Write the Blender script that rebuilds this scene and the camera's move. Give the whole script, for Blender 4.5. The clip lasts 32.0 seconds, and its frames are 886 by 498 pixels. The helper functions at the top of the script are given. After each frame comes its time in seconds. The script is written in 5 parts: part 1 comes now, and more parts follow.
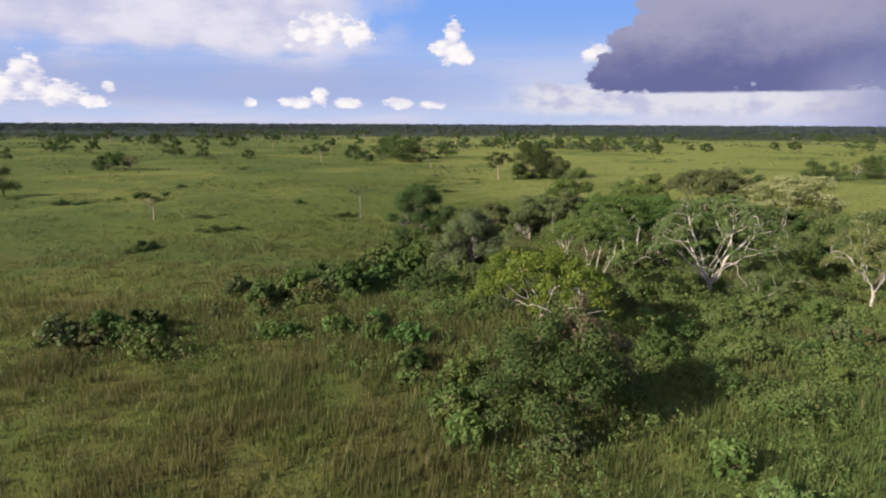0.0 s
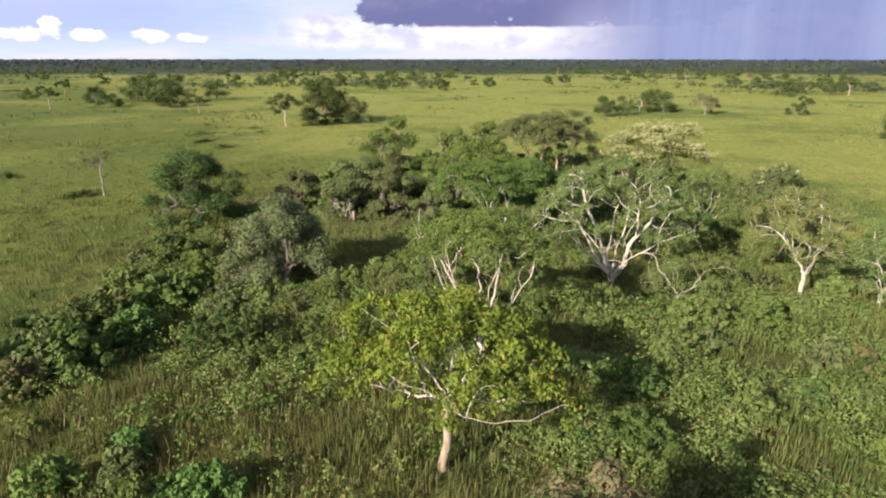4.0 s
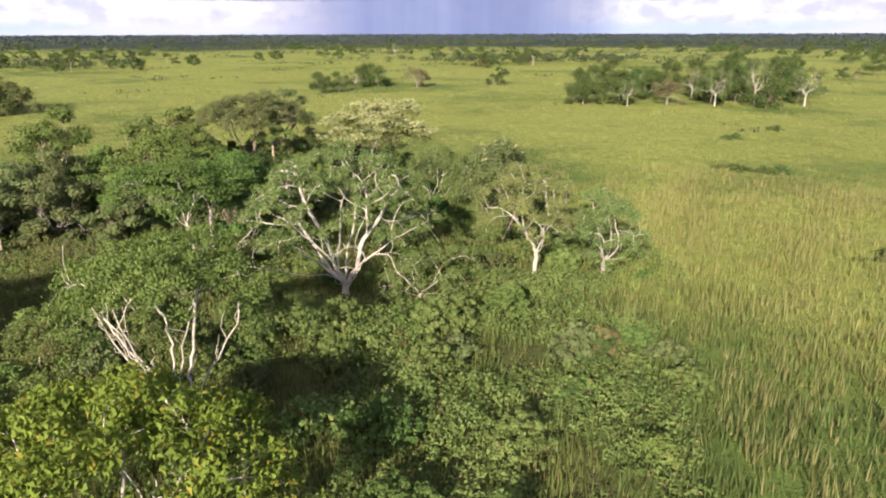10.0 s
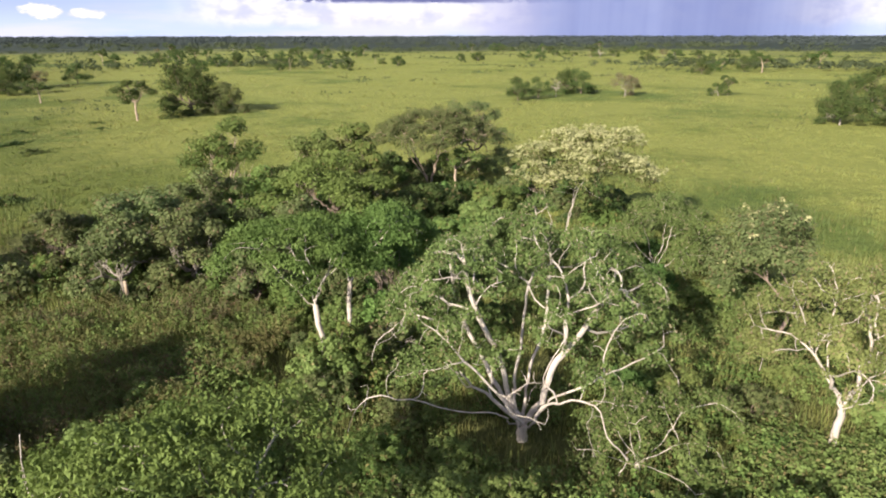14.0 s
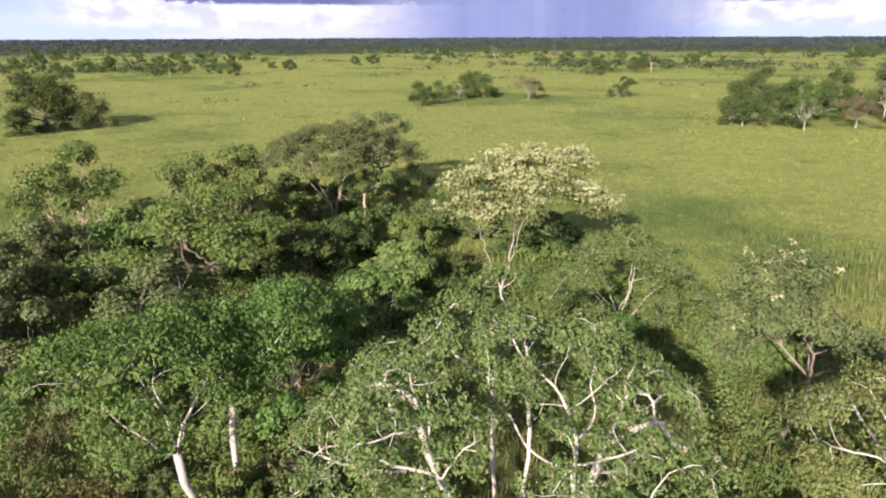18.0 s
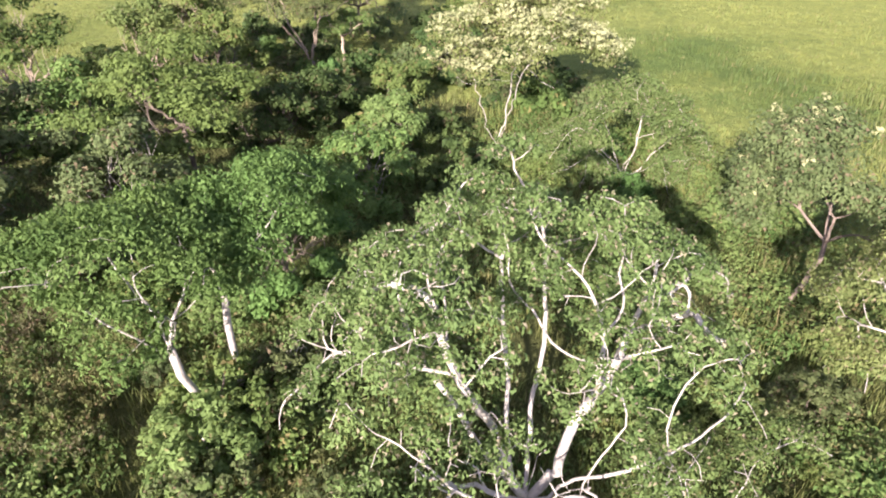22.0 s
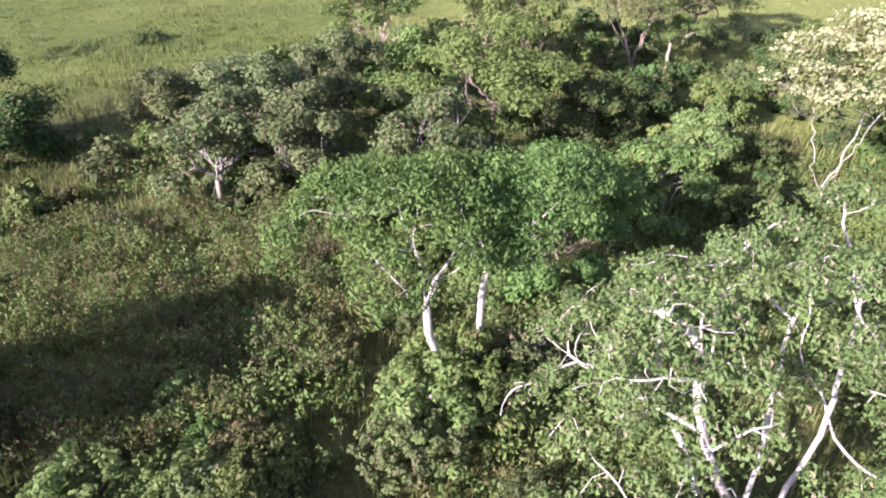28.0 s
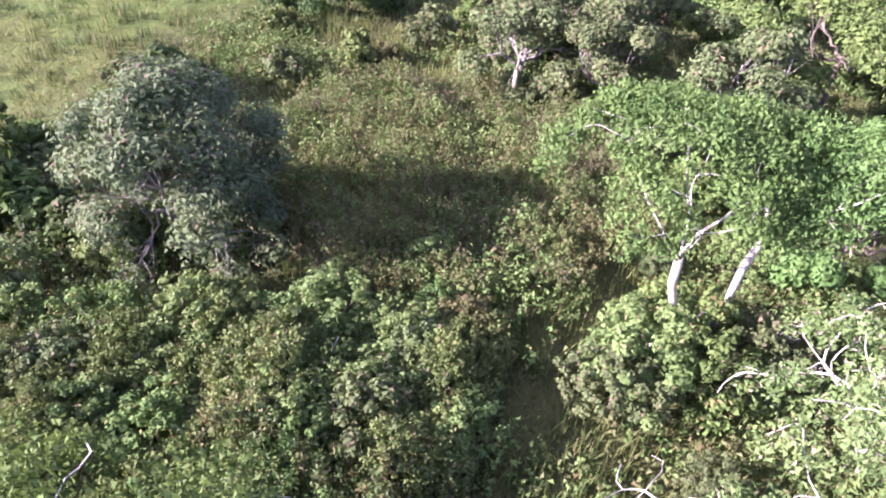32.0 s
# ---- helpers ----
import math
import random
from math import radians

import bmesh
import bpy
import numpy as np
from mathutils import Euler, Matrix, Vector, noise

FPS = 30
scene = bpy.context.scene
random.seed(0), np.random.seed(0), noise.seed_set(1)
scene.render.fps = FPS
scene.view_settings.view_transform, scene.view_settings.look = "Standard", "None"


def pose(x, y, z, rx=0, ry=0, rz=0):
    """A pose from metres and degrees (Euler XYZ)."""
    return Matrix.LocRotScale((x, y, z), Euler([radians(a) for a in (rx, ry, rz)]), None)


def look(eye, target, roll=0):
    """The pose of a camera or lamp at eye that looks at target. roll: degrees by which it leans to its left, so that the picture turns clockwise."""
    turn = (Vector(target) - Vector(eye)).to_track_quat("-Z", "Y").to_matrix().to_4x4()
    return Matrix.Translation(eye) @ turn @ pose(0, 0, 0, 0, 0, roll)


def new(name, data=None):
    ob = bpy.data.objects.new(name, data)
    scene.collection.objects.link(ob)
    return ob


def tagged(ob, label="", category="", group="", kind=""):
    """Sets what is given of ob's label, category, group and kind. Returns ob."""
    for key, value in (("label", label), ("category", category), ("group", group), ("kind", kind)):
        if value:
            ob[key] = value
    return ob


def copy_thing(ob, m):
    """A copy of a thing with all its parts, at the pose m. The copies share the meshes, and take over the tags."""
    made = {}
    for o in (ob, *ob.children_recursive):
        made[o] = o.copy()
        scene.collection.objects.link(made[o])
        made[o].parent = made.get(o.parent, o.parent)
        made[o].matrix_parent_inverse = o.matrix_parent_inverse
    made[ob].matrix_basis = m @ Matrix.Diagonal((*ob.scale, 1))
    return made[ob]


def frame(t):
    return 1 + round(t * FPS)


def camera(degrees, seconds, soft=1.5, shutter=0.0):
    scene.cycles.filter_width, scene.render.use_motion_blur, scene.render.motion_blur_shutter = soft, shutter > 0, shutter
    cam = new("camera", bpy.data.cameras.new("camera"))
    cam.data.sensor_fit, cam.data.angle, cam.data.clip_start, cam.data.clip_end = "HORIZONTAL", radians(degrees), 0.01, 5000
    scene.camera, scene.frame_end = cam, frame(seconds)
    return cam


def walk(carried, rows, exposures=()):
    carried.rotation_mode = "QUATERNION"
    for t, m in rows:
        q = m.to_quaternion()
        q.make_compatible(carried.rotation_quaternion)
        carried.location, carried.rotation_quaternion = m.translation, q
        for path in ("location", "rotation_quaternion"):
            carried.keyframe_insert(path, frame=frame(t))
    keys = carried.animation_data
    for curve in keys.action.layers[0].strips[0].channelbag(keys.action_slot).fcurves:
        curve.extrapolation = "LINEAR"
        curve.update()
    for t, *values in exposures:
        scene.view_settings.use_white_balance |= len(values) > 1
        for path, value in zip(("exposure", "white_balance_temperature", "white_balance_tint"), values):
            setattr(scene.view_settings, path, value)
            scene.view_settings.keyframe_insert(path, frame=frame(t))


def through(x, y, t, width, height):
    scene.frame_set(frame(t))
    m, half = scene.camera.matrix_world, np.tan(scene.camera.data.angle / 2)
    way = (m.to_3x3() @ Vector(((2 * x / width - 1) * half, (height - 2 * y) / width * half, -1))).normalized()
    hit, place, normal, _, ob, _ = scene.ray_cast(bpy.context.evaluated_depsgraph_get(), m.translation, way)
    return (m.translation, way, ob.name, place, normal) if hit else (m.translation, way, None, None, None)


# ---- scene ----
# ---------------------------------------------------------------- camera
cam = camera(69.6, 32.0, soft=2.0)
PATH = [
    (0, (0.000, 0.000, 18.000), (0.016, 19.619, 14.116), 0.26),
    (0.5, (-0.330, 6.282, 17.925), (-0.300, 25.910, 14.089), 0.27),
    (1, (-0.696, 11.969, 18.118), (-0.442, 31.606, 14.330), 0.26),
    (1.5, (-1.014, 16.618, 18.345), (-0.488, 36.258, 14.605), 0.22),
    (2, (-1.305, 20.298, 18.544), (-0.659, 39.949, 14.880), 0.20),
    (2.5, (-1.447, 22.993, 18.671), (-0.847, 42.658, 15.075), 0.15),
    (4.5, (-0.548, 25.190, 18.198), (8.268, 41.967, 11.810), 0.35),
    (5, (-0.493, 25.415, 18.119), (10.118, 41.126, 11.751), 0.22),
    (5.5, (-0.399, 25.626, 18.071), (11.764, 40.172, 11.709), 0.10),
    (6, (-0.290, 25.799, 18.044), (13.470, 38.844, 11.682), -0.12),
    (6.5, (-0.284, 25.992, 18.013), (14.215, 38.217, 11.659), -0.18),
    (7, (-0.257, 26.077, 17.989), (14.098, 38.478, 11.651), -0.19),
    (7.5, (-0.216, 26.174, 17.991), (13.811, 38.942, 11.649), -0.15),
    (8, (0.128, 26.605, 17.983), (14.082, 39.441, 11.617), -0.15),
    (8.5, (0.824, 27.450, 17.977), (14.712, 40.342, 11.581), -0.13),
    (9, (1.897, 28.663, 17.989), (15.661, 41.683, 11.583), -0.13),
    (9.5, (3.200, 30.119, 18.016), (16.887, 43.207, 11.586), -0.17),
    (10, (4.637, 31.867, 18.027), (17.765, 45.517, 11.597), -0.15),
    (10.5, (6.183, 33.762, 18.044), (17.829, 48.699, 11.622), -0.15),
    (11, (7.803, 35.759, 18.096), (18.482, 51.405, 11.680), -0.17),
    (11.5, (9.287, 37.941, 18.207), (18.938, 54.242, 11.793), -0.11),
    (12, (10.765, 40.183, 18.348), (19.962, 56.742, 11.930), -0.09),
    (12.5, (12.047, 42.264, 18.506), (20.976, 58.983, 12.124), -0.09),
    (13, (12.823, 43.422, 18.486), (21.563, 60.251, 12.130), -0.12),
    (13.5, (13.438, 44.493, 18.442), (22.073, 61.364, 12.056), -0.13),
    (14, (14.133, 45.949, 18.397), (22.643, 62.885, 12.011), -0.08),
    (14.5, (14.869, 47.628, 18.398), (23.291, 64.605, 12.006), -0.03),
    (16.5, (17.123, 53.173, 18.370), (26.624, 69.604, 12.064), -0.11),
    (17, (17.555, 54.175, 18.359), (27.914, 70.074, 12.039), -0.16),
    (17.5, (18.082, 55.294, 18.346), (28.974, 70.830, 12.022), -0.18),
    (18, (18.602, 56.399, 18.336), (29.702, 71.782, 12.000), -0.25),
    (18.5, (18.919, 57.293, 18.264), (29.789, 71.965, 10.104), -0.22),
    (19, (19.041, 57.803, 18.301), (29.539, 71.751, 8.543), -0.24),
    (19.5, (19.041, 58.011, 18.308), (29.187, 71.339, 7.380), -0.27),
    (20, (19.020, 58.150, 18.349), (28.819, 70.840, 6.393), -0.26),
    (20.5, (19.067, 58.353, 18.406), (28.722, 70.798, 6.080), -0.26),
    (21, (19.121, 58.532, 18.405), (28.786, 70.976, 6.087), -0.31),
    (21.5, (19.189, 58.724, 18.367), (28.859, 71.162, 6.047), -0.34),
    (22, (19.425, 59.171, 18.404), (29.761, 72.475, 7.626), -0.43),
    (22.5, (19.601, 59.572, 18.345), (30.715, 73.849, 9.821), -0.52),
    (23, (19.642, 59.718, 18.213), (30.881, 74.158, 10.139), -0.56),
    (23.5, (19.676, 59.879, 18.189), (31.067, 74.490, 10.657), -0.61),
    (24, (19.696, 60.034, 18.138), (30.936, 74.768, 10.618), -0.67),
    (24.5, (19.676, 60.161, 18.119), (29.630, 75.799, 10.611), -0.44),
    (25, (19.615, 60.216, 18.122), (27.783, 76.854, 10.608), -0.11),
    (25.5, (19.534, 60.206, 18.103), (25.814, 77.643, 10.587), 0.16),
    (27.5, (19.481, 59.875, 17.996), (22.731, 77.270, 8.676), 0.61),
    (28, (19.474, 59.830, 18.012), (22.506, 76.391, 7.216), 0.82),
    (28.5, (19.460, 59.794, 18.040), (22.216, 75.515, 5.988), 1.03),
    (29, (19.460, 59.784, 18.055), (21.934, 74.871, 5.161), 1.15),
    (29.5, (19.447, 59.797, 18.053), (21.733, 74.790, 5.015), 1.19),
    (30, (19.399, 59.809, 18.078), (20.935, 74.876, 5.016), 1.38),
    (30.5, (19.338, 59.814, 18.104), (19.387, 74.932, 5.010), 1.91),
    (31, (19.298, 59.814, 18.104), (17.590, 74.786, 4.954), 2.45),
    (31.5, (19.224, 59.776, 18.083), (16.294, 74.532, 4.905), 2.94),
    (32, (19.231, 59.728, 18.086), (14.887, 74.097, 4.870), 3.33),
]
# the camera's own exposure: lower while the bright sky fills a quarter of the view
EXPOSE = [(0, 0.56, 6450, 13), (2.5, 0.57, 6450, 13), (4.5, 1.16, 6800, 14), (13, 1.12, 6600, 15), (17, 1.07, 6350, 18), (18.5, 1.19, 6300, 20), (20, 1.55, 6200, 23), (21.5, 1.72, 6100, 24), (22.7, 1.54, 5950, 25), (25, 1.43, 5700, 27), (28, 1.77, 5600, 36), (32, 2.41, 5450, 48)]
walk(cam, [(t, look(eye, target, roll)) for t, eye, target, roll in PATH], EXPOSE)

# ---------------------------------------------------------------- sun and sky
SUN_EL = 24.0
SUN_FROM = Vector((-0.88, -0.475, 0.0)).normalized()          # the side the sun stands on
sun_data = bpy.data.lights.new("sun", "SUN")
sun_data.energy, sun_data.angle, sun_data.color = 5.0, radians(0.6), (1.0, 0.90, 0.74)
sun = new("sun", sun_data)
sun_dir = SUN_FROM * math.cos(radians(SUN_EL)) + Vector((0, 0, math.sin(radians(SUN_EL))))
sun.matrix_world = look(sun_dir * 300, (0, 0, 0))


class Nodes:
    """Short notation for node trees."""

    def __init__(self, tree):
        self.t = tree
        tree.nodes.clear()

    def add(self, kind, **inputs):
        n = self.t.nodes.new(kind)
        for k, v in inputs.items():
            self.put(n.inputs[k.replace("_", " ")], v)
        return n

    def put(self, socket, v):
        if isinstance(v, bpy.types.NodeSocket):
            self.t.links.new(v, socket)
        else:
            socket.default_value = v

    def math(self, op, a, b=None, c=None, clamp=False):
        n = self.t.nodes.new("ShaderNodeMath")
        n.operation, n.use_clamp = op, clamp
        for s, v in zip(n.inputs, (a, b, c)):
            if v is not None:
                self.put(s, v)
        return n.outputs[0]

    def mix(self, f, a, b, how="MIX"):
        n = self.t.nodes.new("ShaderNodeMix")
        n.data_type, n.blend_type = "RGBA", how
        self.put(n.inputs[0], f)
        for s, v in ((n.inputs[6], a), (n.inputs[7], b)):
            self.put(s, (*v, 1.0) if isinstance(v, tuple) and len(v) == 3 else v)
        return n.outputs[2]

    def noise(self, vec, scale, detail=4.0, rough=0.55, off=0.0):
        n = self.t.nodes.new("ShaderNodeTexNoise")
        self.put(n.inputs["Scale"], scale)
        self.put(n.inputs["Detail"], detail)
        self.put(n.inputs["Roughness"], rough)
        if off:
            add = self.t.nodes.new("ShaderNodeVectorMath")
            self.put(add.inputs[0], vec)
            add.inputs[1].default_value = (off, off * 0.7, -off)
            vec = add.outputs[0]
        self.put(n.inputs["Vector"], vec)
        return n.outputs["Fac"]

    def step(self, v, lo, hi):
        n = self.t.nodes.new("ShaderNodeMapRange")
        n.interpolation_type = "SMOOTHSTEP"
        self.put(n.inputs["Value"], v)
        self.put(n.inputs["From Min"], lo)
        self.put(n.inputs["From Max"], hi)
        return n.outputs["Result"]


world = bpy.data.worlds.new("sky")
scene.world = world
world.use_nodes = True
W = Nodes(world.node_tree)
sky = W.add("ShaderNodeTexSky")
sky.sky_type, sky.sun_disc = "NISHITA", False
sky.sun_elevation = radians(SUN_EL)
sky.sun_rotation = math.atan2(SUN_FROM.x, SUN_FROM.y)
sky.altitude, sky.dust_density = 50, 0.6
way = W.add("ShaderNodeTexCoord").outputs["Generated"]
xyz = W.add("ShaderNodeSeparateXYZ", Vector=way)
DEG = 57.29578
az = W.math("MULTIPLY", W.math("ARCTAN2", xyz.outputs[0], xyz.outputs[1]), DEG)      # degrees, to the right of north
el = W.math("MULTIPLY", W.math("ARCSINE", xyz.outputs[2]), DEG)
flat = W.add("ShaderNodeCombineXYZ", X=az, Y=W.math("MULTIPLY", el, 1.7)).outputs[0]
wide = W.add("ShaderNodeCombineXYZ", X=az, Y=W.math("MULTIPLY", el, 7.0)).outputs[0]
puff = W.noise(flat, 0.45, 4.5, 0.52)
puff2 = W.noise(flat, 0.35, 6.0, 0.6, 31.0)
streak = W.noise(wide, 0.06, 5.0, 0.6, 11.0)
lump = W.noise(flat, 0.16, 5.0, 0.55, 57.0)
curl = W.noise(flat, 0.95, 5.0, 0.6, 71.0)
frill = W.noise(flat, 2.2, 4.0, 0.6, 91.0)
warped = W.add("ShaderNodeCombineXYZ", X=W.math("ADD", az, W.math("MULTIPLY", curl, 1.2)), Y=W.math("ADD", W.math("MULTIPLY", el, 1.5), W.math("MULTIPLY", puff, 1.2))).outputs[0]
cells = W.add("ShaderNodeTexVoronoi", Vector=warped, Scale=0.95)
cells.feature = "SMOOTH_F1"
billow = W.math("SUBTRACT", 0.5, cells.outputs["Distance"])


def heap(parts):
    """One heap of cloud out of round swellings (azimuth, elevation, half width, half height): above 0 inside, 1 in the middle of a swelling."""
    best = None
    for az0, el0, ra, re in parts:
        da = W.math("DIVIDE", W.math("SUBTRACT", az, az0), ra)
        de = W.math("DIVIDE", W.math("SUBTRACT", el, el0), re)
        v = W.math("SUBTRACT", 1.0, W.math("ADD", W.math("MULTIPLY", da, da), W.math("MULTIPLY", de, de)))
        best = v if best is None else W.math("MAXIMUM", best, v)
    return best


def over(base, soft=0.15, ragged=0.5):
    """1 above the flat underside of a cloud at base degrees, 0 below it."""
    return W.step(W.math("ADD", el, W.math("MULTIPLY", W.math("SUBTRACT", puff2, 0.5), ragged)), base - soft, base + soft)


SKYB = 0.097
blue = W.mix(1.0, sky.outputs[0], (SKYB, SKYB, SKYB), "MULTIPLY")
# pale and deep blue between the clouds
clear = W.mix(W.step(el, 0.0, 10.5), (0.66, 0.78, 1.08), (0.27, 0.53, 1.14))
view = W.mix(W.step(el, 11.0, 19.0), clear, blue)
# high thin sheet over the left half, and thin bands low down
sheet = W.math("MULTIPLY", W.step(W.math("ADD", az, W.math("MULTIPLY", W.math("SUBTRACT", lump, 0.5), 18.0)), -2.0, -10.0),
               W.step(W.math("ADD", el, W.math("ADD", W.math("MULTIPLY", W.math("SUBTRACT", streak, 0.5), 4.0), W.math("MULTIPLY", W.math("SUBTRACT", lump, 0.5), 5.0))), 4.2, 6.4))
mound = W.math("ADD", W.math("MULTIPLY", lump, 0.65), W.math("MULTIPLY", streak, 0.35))
view = W.mix(W.math("MULTIPLY", sheet, 0.92), view, W.mix(W.step(mound, 0.38, 0.62), (0.74, 0.75, 0.96), (1.10, 1.06, 1.14)))
bands = W.math("MULTIPLY", W.step(streak, 0.40, 0.62), W.step(el, 8.0, 2.0))
view = W.mix(W.math("MULTIPLY", bands, 0.75), view, (0.86, 0.86, 1.04))
lowgrey = W.math("MULTIPLY", W.step(el, 6.2, 3.4), W.step(el, 0.5, 2.4))
lowgrey = W.math("MULTIPLY", lowgrey, W.step(W.math("ADD", az, W.math("MULTIPLY", lump, 8.0)), 14.0, -2.0))
view = W.mix(W.math("MULTIPLY", lowgrey, W.math("ADD", 0.35, W.math("MULTIPLY", streak, 0.6))), view, (0.42, 0.52, 0.88))
# white heaps, grey towards their foot
rolls = heap(((-32.3, 3.0, 1.6, 1.8), (-34.2, 2.2, 2.0, 1.1), (-30.4, 2.0, 2.0, 0.95), (-28.3, 1.55, 1.3, 0.5), (-27.0, 2.6, 0.5, 0.5), (-16.5, 1.65, 0.55, 0.45), (-12.4, 1.7, 1.6, 0.55), (-10.6, 2.2, 0.7, 0.8),
              (-8.3, 1.65, 1.3, 0.45), (-3.8, 1.65, 1.4, 0.55), (-1.0, 1.5, 1.4, 0.35), (0.6, 6.2, 1.4, 1.2), (0.8, 7.4, 0.85, 1.3), (1.7, 5.7, 1.1, 0.85), (-0.3, 6.2, 0.9, 0.8),
              (-10.2, 7.6, 2.5, 1.5), (-7.6, 7.4, 1.7, 1.15), (-12.5, 7.0, 1.8, 0.9), (13.2, 5.7, 1.5, 0.9)))
crisp = W.math("ADD", rolls, W.math("ADD", W.math("MULTIPLY", billow, 1.0), W.math("ADD", W.math("MULTIPLY", W.math("SUBTRACT", curl, 0.5), 2.2), W.math("MULTIPLY", W.math("SUBTRACT", frill, 0.5), 1.8))))
white = W.mix(W.step(W.math("ADD", W.math("MULTIPLY", billow, 0.6), W.math("ADD", W.math("MULTIPLY", curl, 0.6), W.math("MULTIPLY", rolls, 0.15))), 0.18, 0.62), (0.80, 0.81, 1.02), (1.28, 1.25, 1.23))
view = W.mix(W.step(crisp, -0.15, 0.6), view, white)
bank = W.math("MULTIPLY", W.step(W.math("ADD", el, W.math("MULTIPLY", W.math("SUBTRACT", puff, 0.5), 2.2)), 3.7, 2.9), W.step(az, 4.0, 9.0))
bank = W.math("MULTIPLY", bank, W.step(W.math("ADD", el, W.math("MULTIPLY", W.math("SUBTRACT", puff2, 0.5), 1.5)), 0.2, 1.4))
view = W.mix(W.math("MULTIPLY", bank, 0.8), view, W.mix(W.step(puff, 0.36, 0.6), (0.70, 0.71, 0.90), (1.04, 1.02, 1.05)))
# the rain cloud: lavender flanks, a dark flat underside, and the shaft of rain below it
shade = W.math("ADD", el, W.math("ADD", W.math("MULTIPLY", W.math("SUBTRACT", lump, 0.5), 7.0), W.math("MULTIPLY", W.math("SUBTRACT", curl, 0.5), 2.2)))
dark = W.mix(W.step(shade, 2.8, 9.5), (0.18, 0.20, 0.42), (0.47, 0.47, 0.66))
storm = W.math("ADD", heap(((15.4, 4.3, 3.2, 1.9), (16.2, 6.2, 2.4, 2.0), (18.6, 7.6, 3.2, 4.0), (23.5, 8.0, 6.0, 6.0), (34.0, 9.0, 13.0, 7.6), (21.0, 4.6, 6.5, 2.6), (29.0, 4.8, 8.0, 2.8), (62.0, 8.0, 9.0, 6.8))),
               W.math("ADD", W.math("MULTIPLY", billow, 0.9), W.math("MULTIPLY", W.math("SUBTRACT", curl, 0.5), 1.3)))
view = W.mix(W.math("MULTIPLY", W.step(storm, 0.0, 0.30), over(2.5)), view, dark)
veil = W.math("MULTIPLY", W.step(az, 27.0, 33.0), W.math("MULTIPLY", W.step(az, 46.0, 36.0), W.step(el, 6.0, 2.0)))
view = W.mix(W.math("MULTIPLY", veil, 0.6), view, (0.55, 0.56, 0.80))
curtain = W.noise(W.add("ShaderNodeCombineXYZ", X=az, Y=W.math("MULTIPLY", el, 0.06)).outputs[0], 0.35, 3.0, 0.6, 5.0)
shaft = W.math("MULTIPLY", W.step(W.math("ADD", az, W.math("MULTIPLY", curtain, 5.0)), 31.5, 41.0), W.step(W.math("ADD", az, W.math("MULTIPLY", curtain, 4.0)), 62.5, 54.0))
shaft = W.math("MULTIPLY", shaft, W.step(el, 9.0, 4.0))
view = W.mix(W.math("MULTIPLY", shaft, 0.93), view, W.mix(W.step(curtain, 0.35, 0.65), (0.25, 0.31, 0.59), (0.32, 0.39, 0.68)))
# broken dull grey cloud added over the unseen upper sky to dim its fill light
dim_cloud = W.math("MULTIPLY", W.step(W.noise(way, 3.2, 6.0, 0.6), 0.44, 0.60), W.step(el, 12.0, 24.0))
view = W.mix(W.math("MULTIPLY", dim_cloud, 0.8), view, (0.24, 0.25, 0.32))
view = W.mix(W.step(el, 0.0, -1.5), view, (0.30, 0.34, 0.40))
back = W.add("ShaderNodeBackground", Color=view, Strength=0.52)
W.t.links.new(back.outputs[0], W.add("ShaderNodeOutputWorld").inputs[0])

# ---------------------------------------------------------------- materials
def material(name):
    m = bpy.data.materials.new(name)
    m.use_nodes = True
    return m, Nodes(m.node_tree)


def finish(N, shader, bump=None):
    N.t.links.new(shader, N.add("ShaderNodeOutputMaterial").inputs["Surface"])


def leaf_material(name, low, high, odd=None, odd_share=0.06, shine=0.6, through=0.26, gloss=0.08):
    """Leaves: each leaf its own shade between two greens, the odd one dry, patches a little lighter; light passes through."""
    m, N = material(name)
    rnd = N.add("ShaderNodeNewGeometry").outputs["Random Per Island"]
    own = N.add("ShaderNodeObjectInfo").outputs["Random"]
    pos = N.add("ShaderNodeTexCoord").outputs["Object"]
    f = N.math("ADD", N.math("MULTIPLY", rnd, 0.26), N.math("MULTIPLY", N.step(N.noise(pos, 0.55, 3.0), 0.3, 0.7), 0.66))
    col = N.mix(f, low, high)
    if odd:
        col = N.mix(N.math("LESS_THAN", N.math("FRACT", N.math("MULTIPLY", rnd, 37.0)), odd_share), col, odd)
    hue = N.add("ShaderNodeHueSaturation", Hue=N.math("ADD", 0.485, N.math("MULTIPLY", own, 0.03)), Value=N.math("ADD", 0.89, N.math("MULTIPLY", own, 0.22)), Color=col)
    col = hue.outputs[0]
    p = N.add("ShaderNodeBsdfPrincipled", Base_Color=col, Roughness=shine)
    p.inputs["Specular IOR Level"].default_value = gloss
    tr = N.add("ShaderNodeBsdfTranslucent", Color=N.mix(0.5, col, N.mix(1.0, col, (1.0, 0.95, 0.35), "MULTIPLY")))
    mixer = N.add("ShaderNodeMixShader")
    mixer.inputs[0].default_value = through
    N.t.links.new(p.outputs[0], mixer.inputs[1])
    N.t.links.new(tr.outputs[0], mixer.inputs[2])
    finish(N, mixer.outputs[0])
    return m


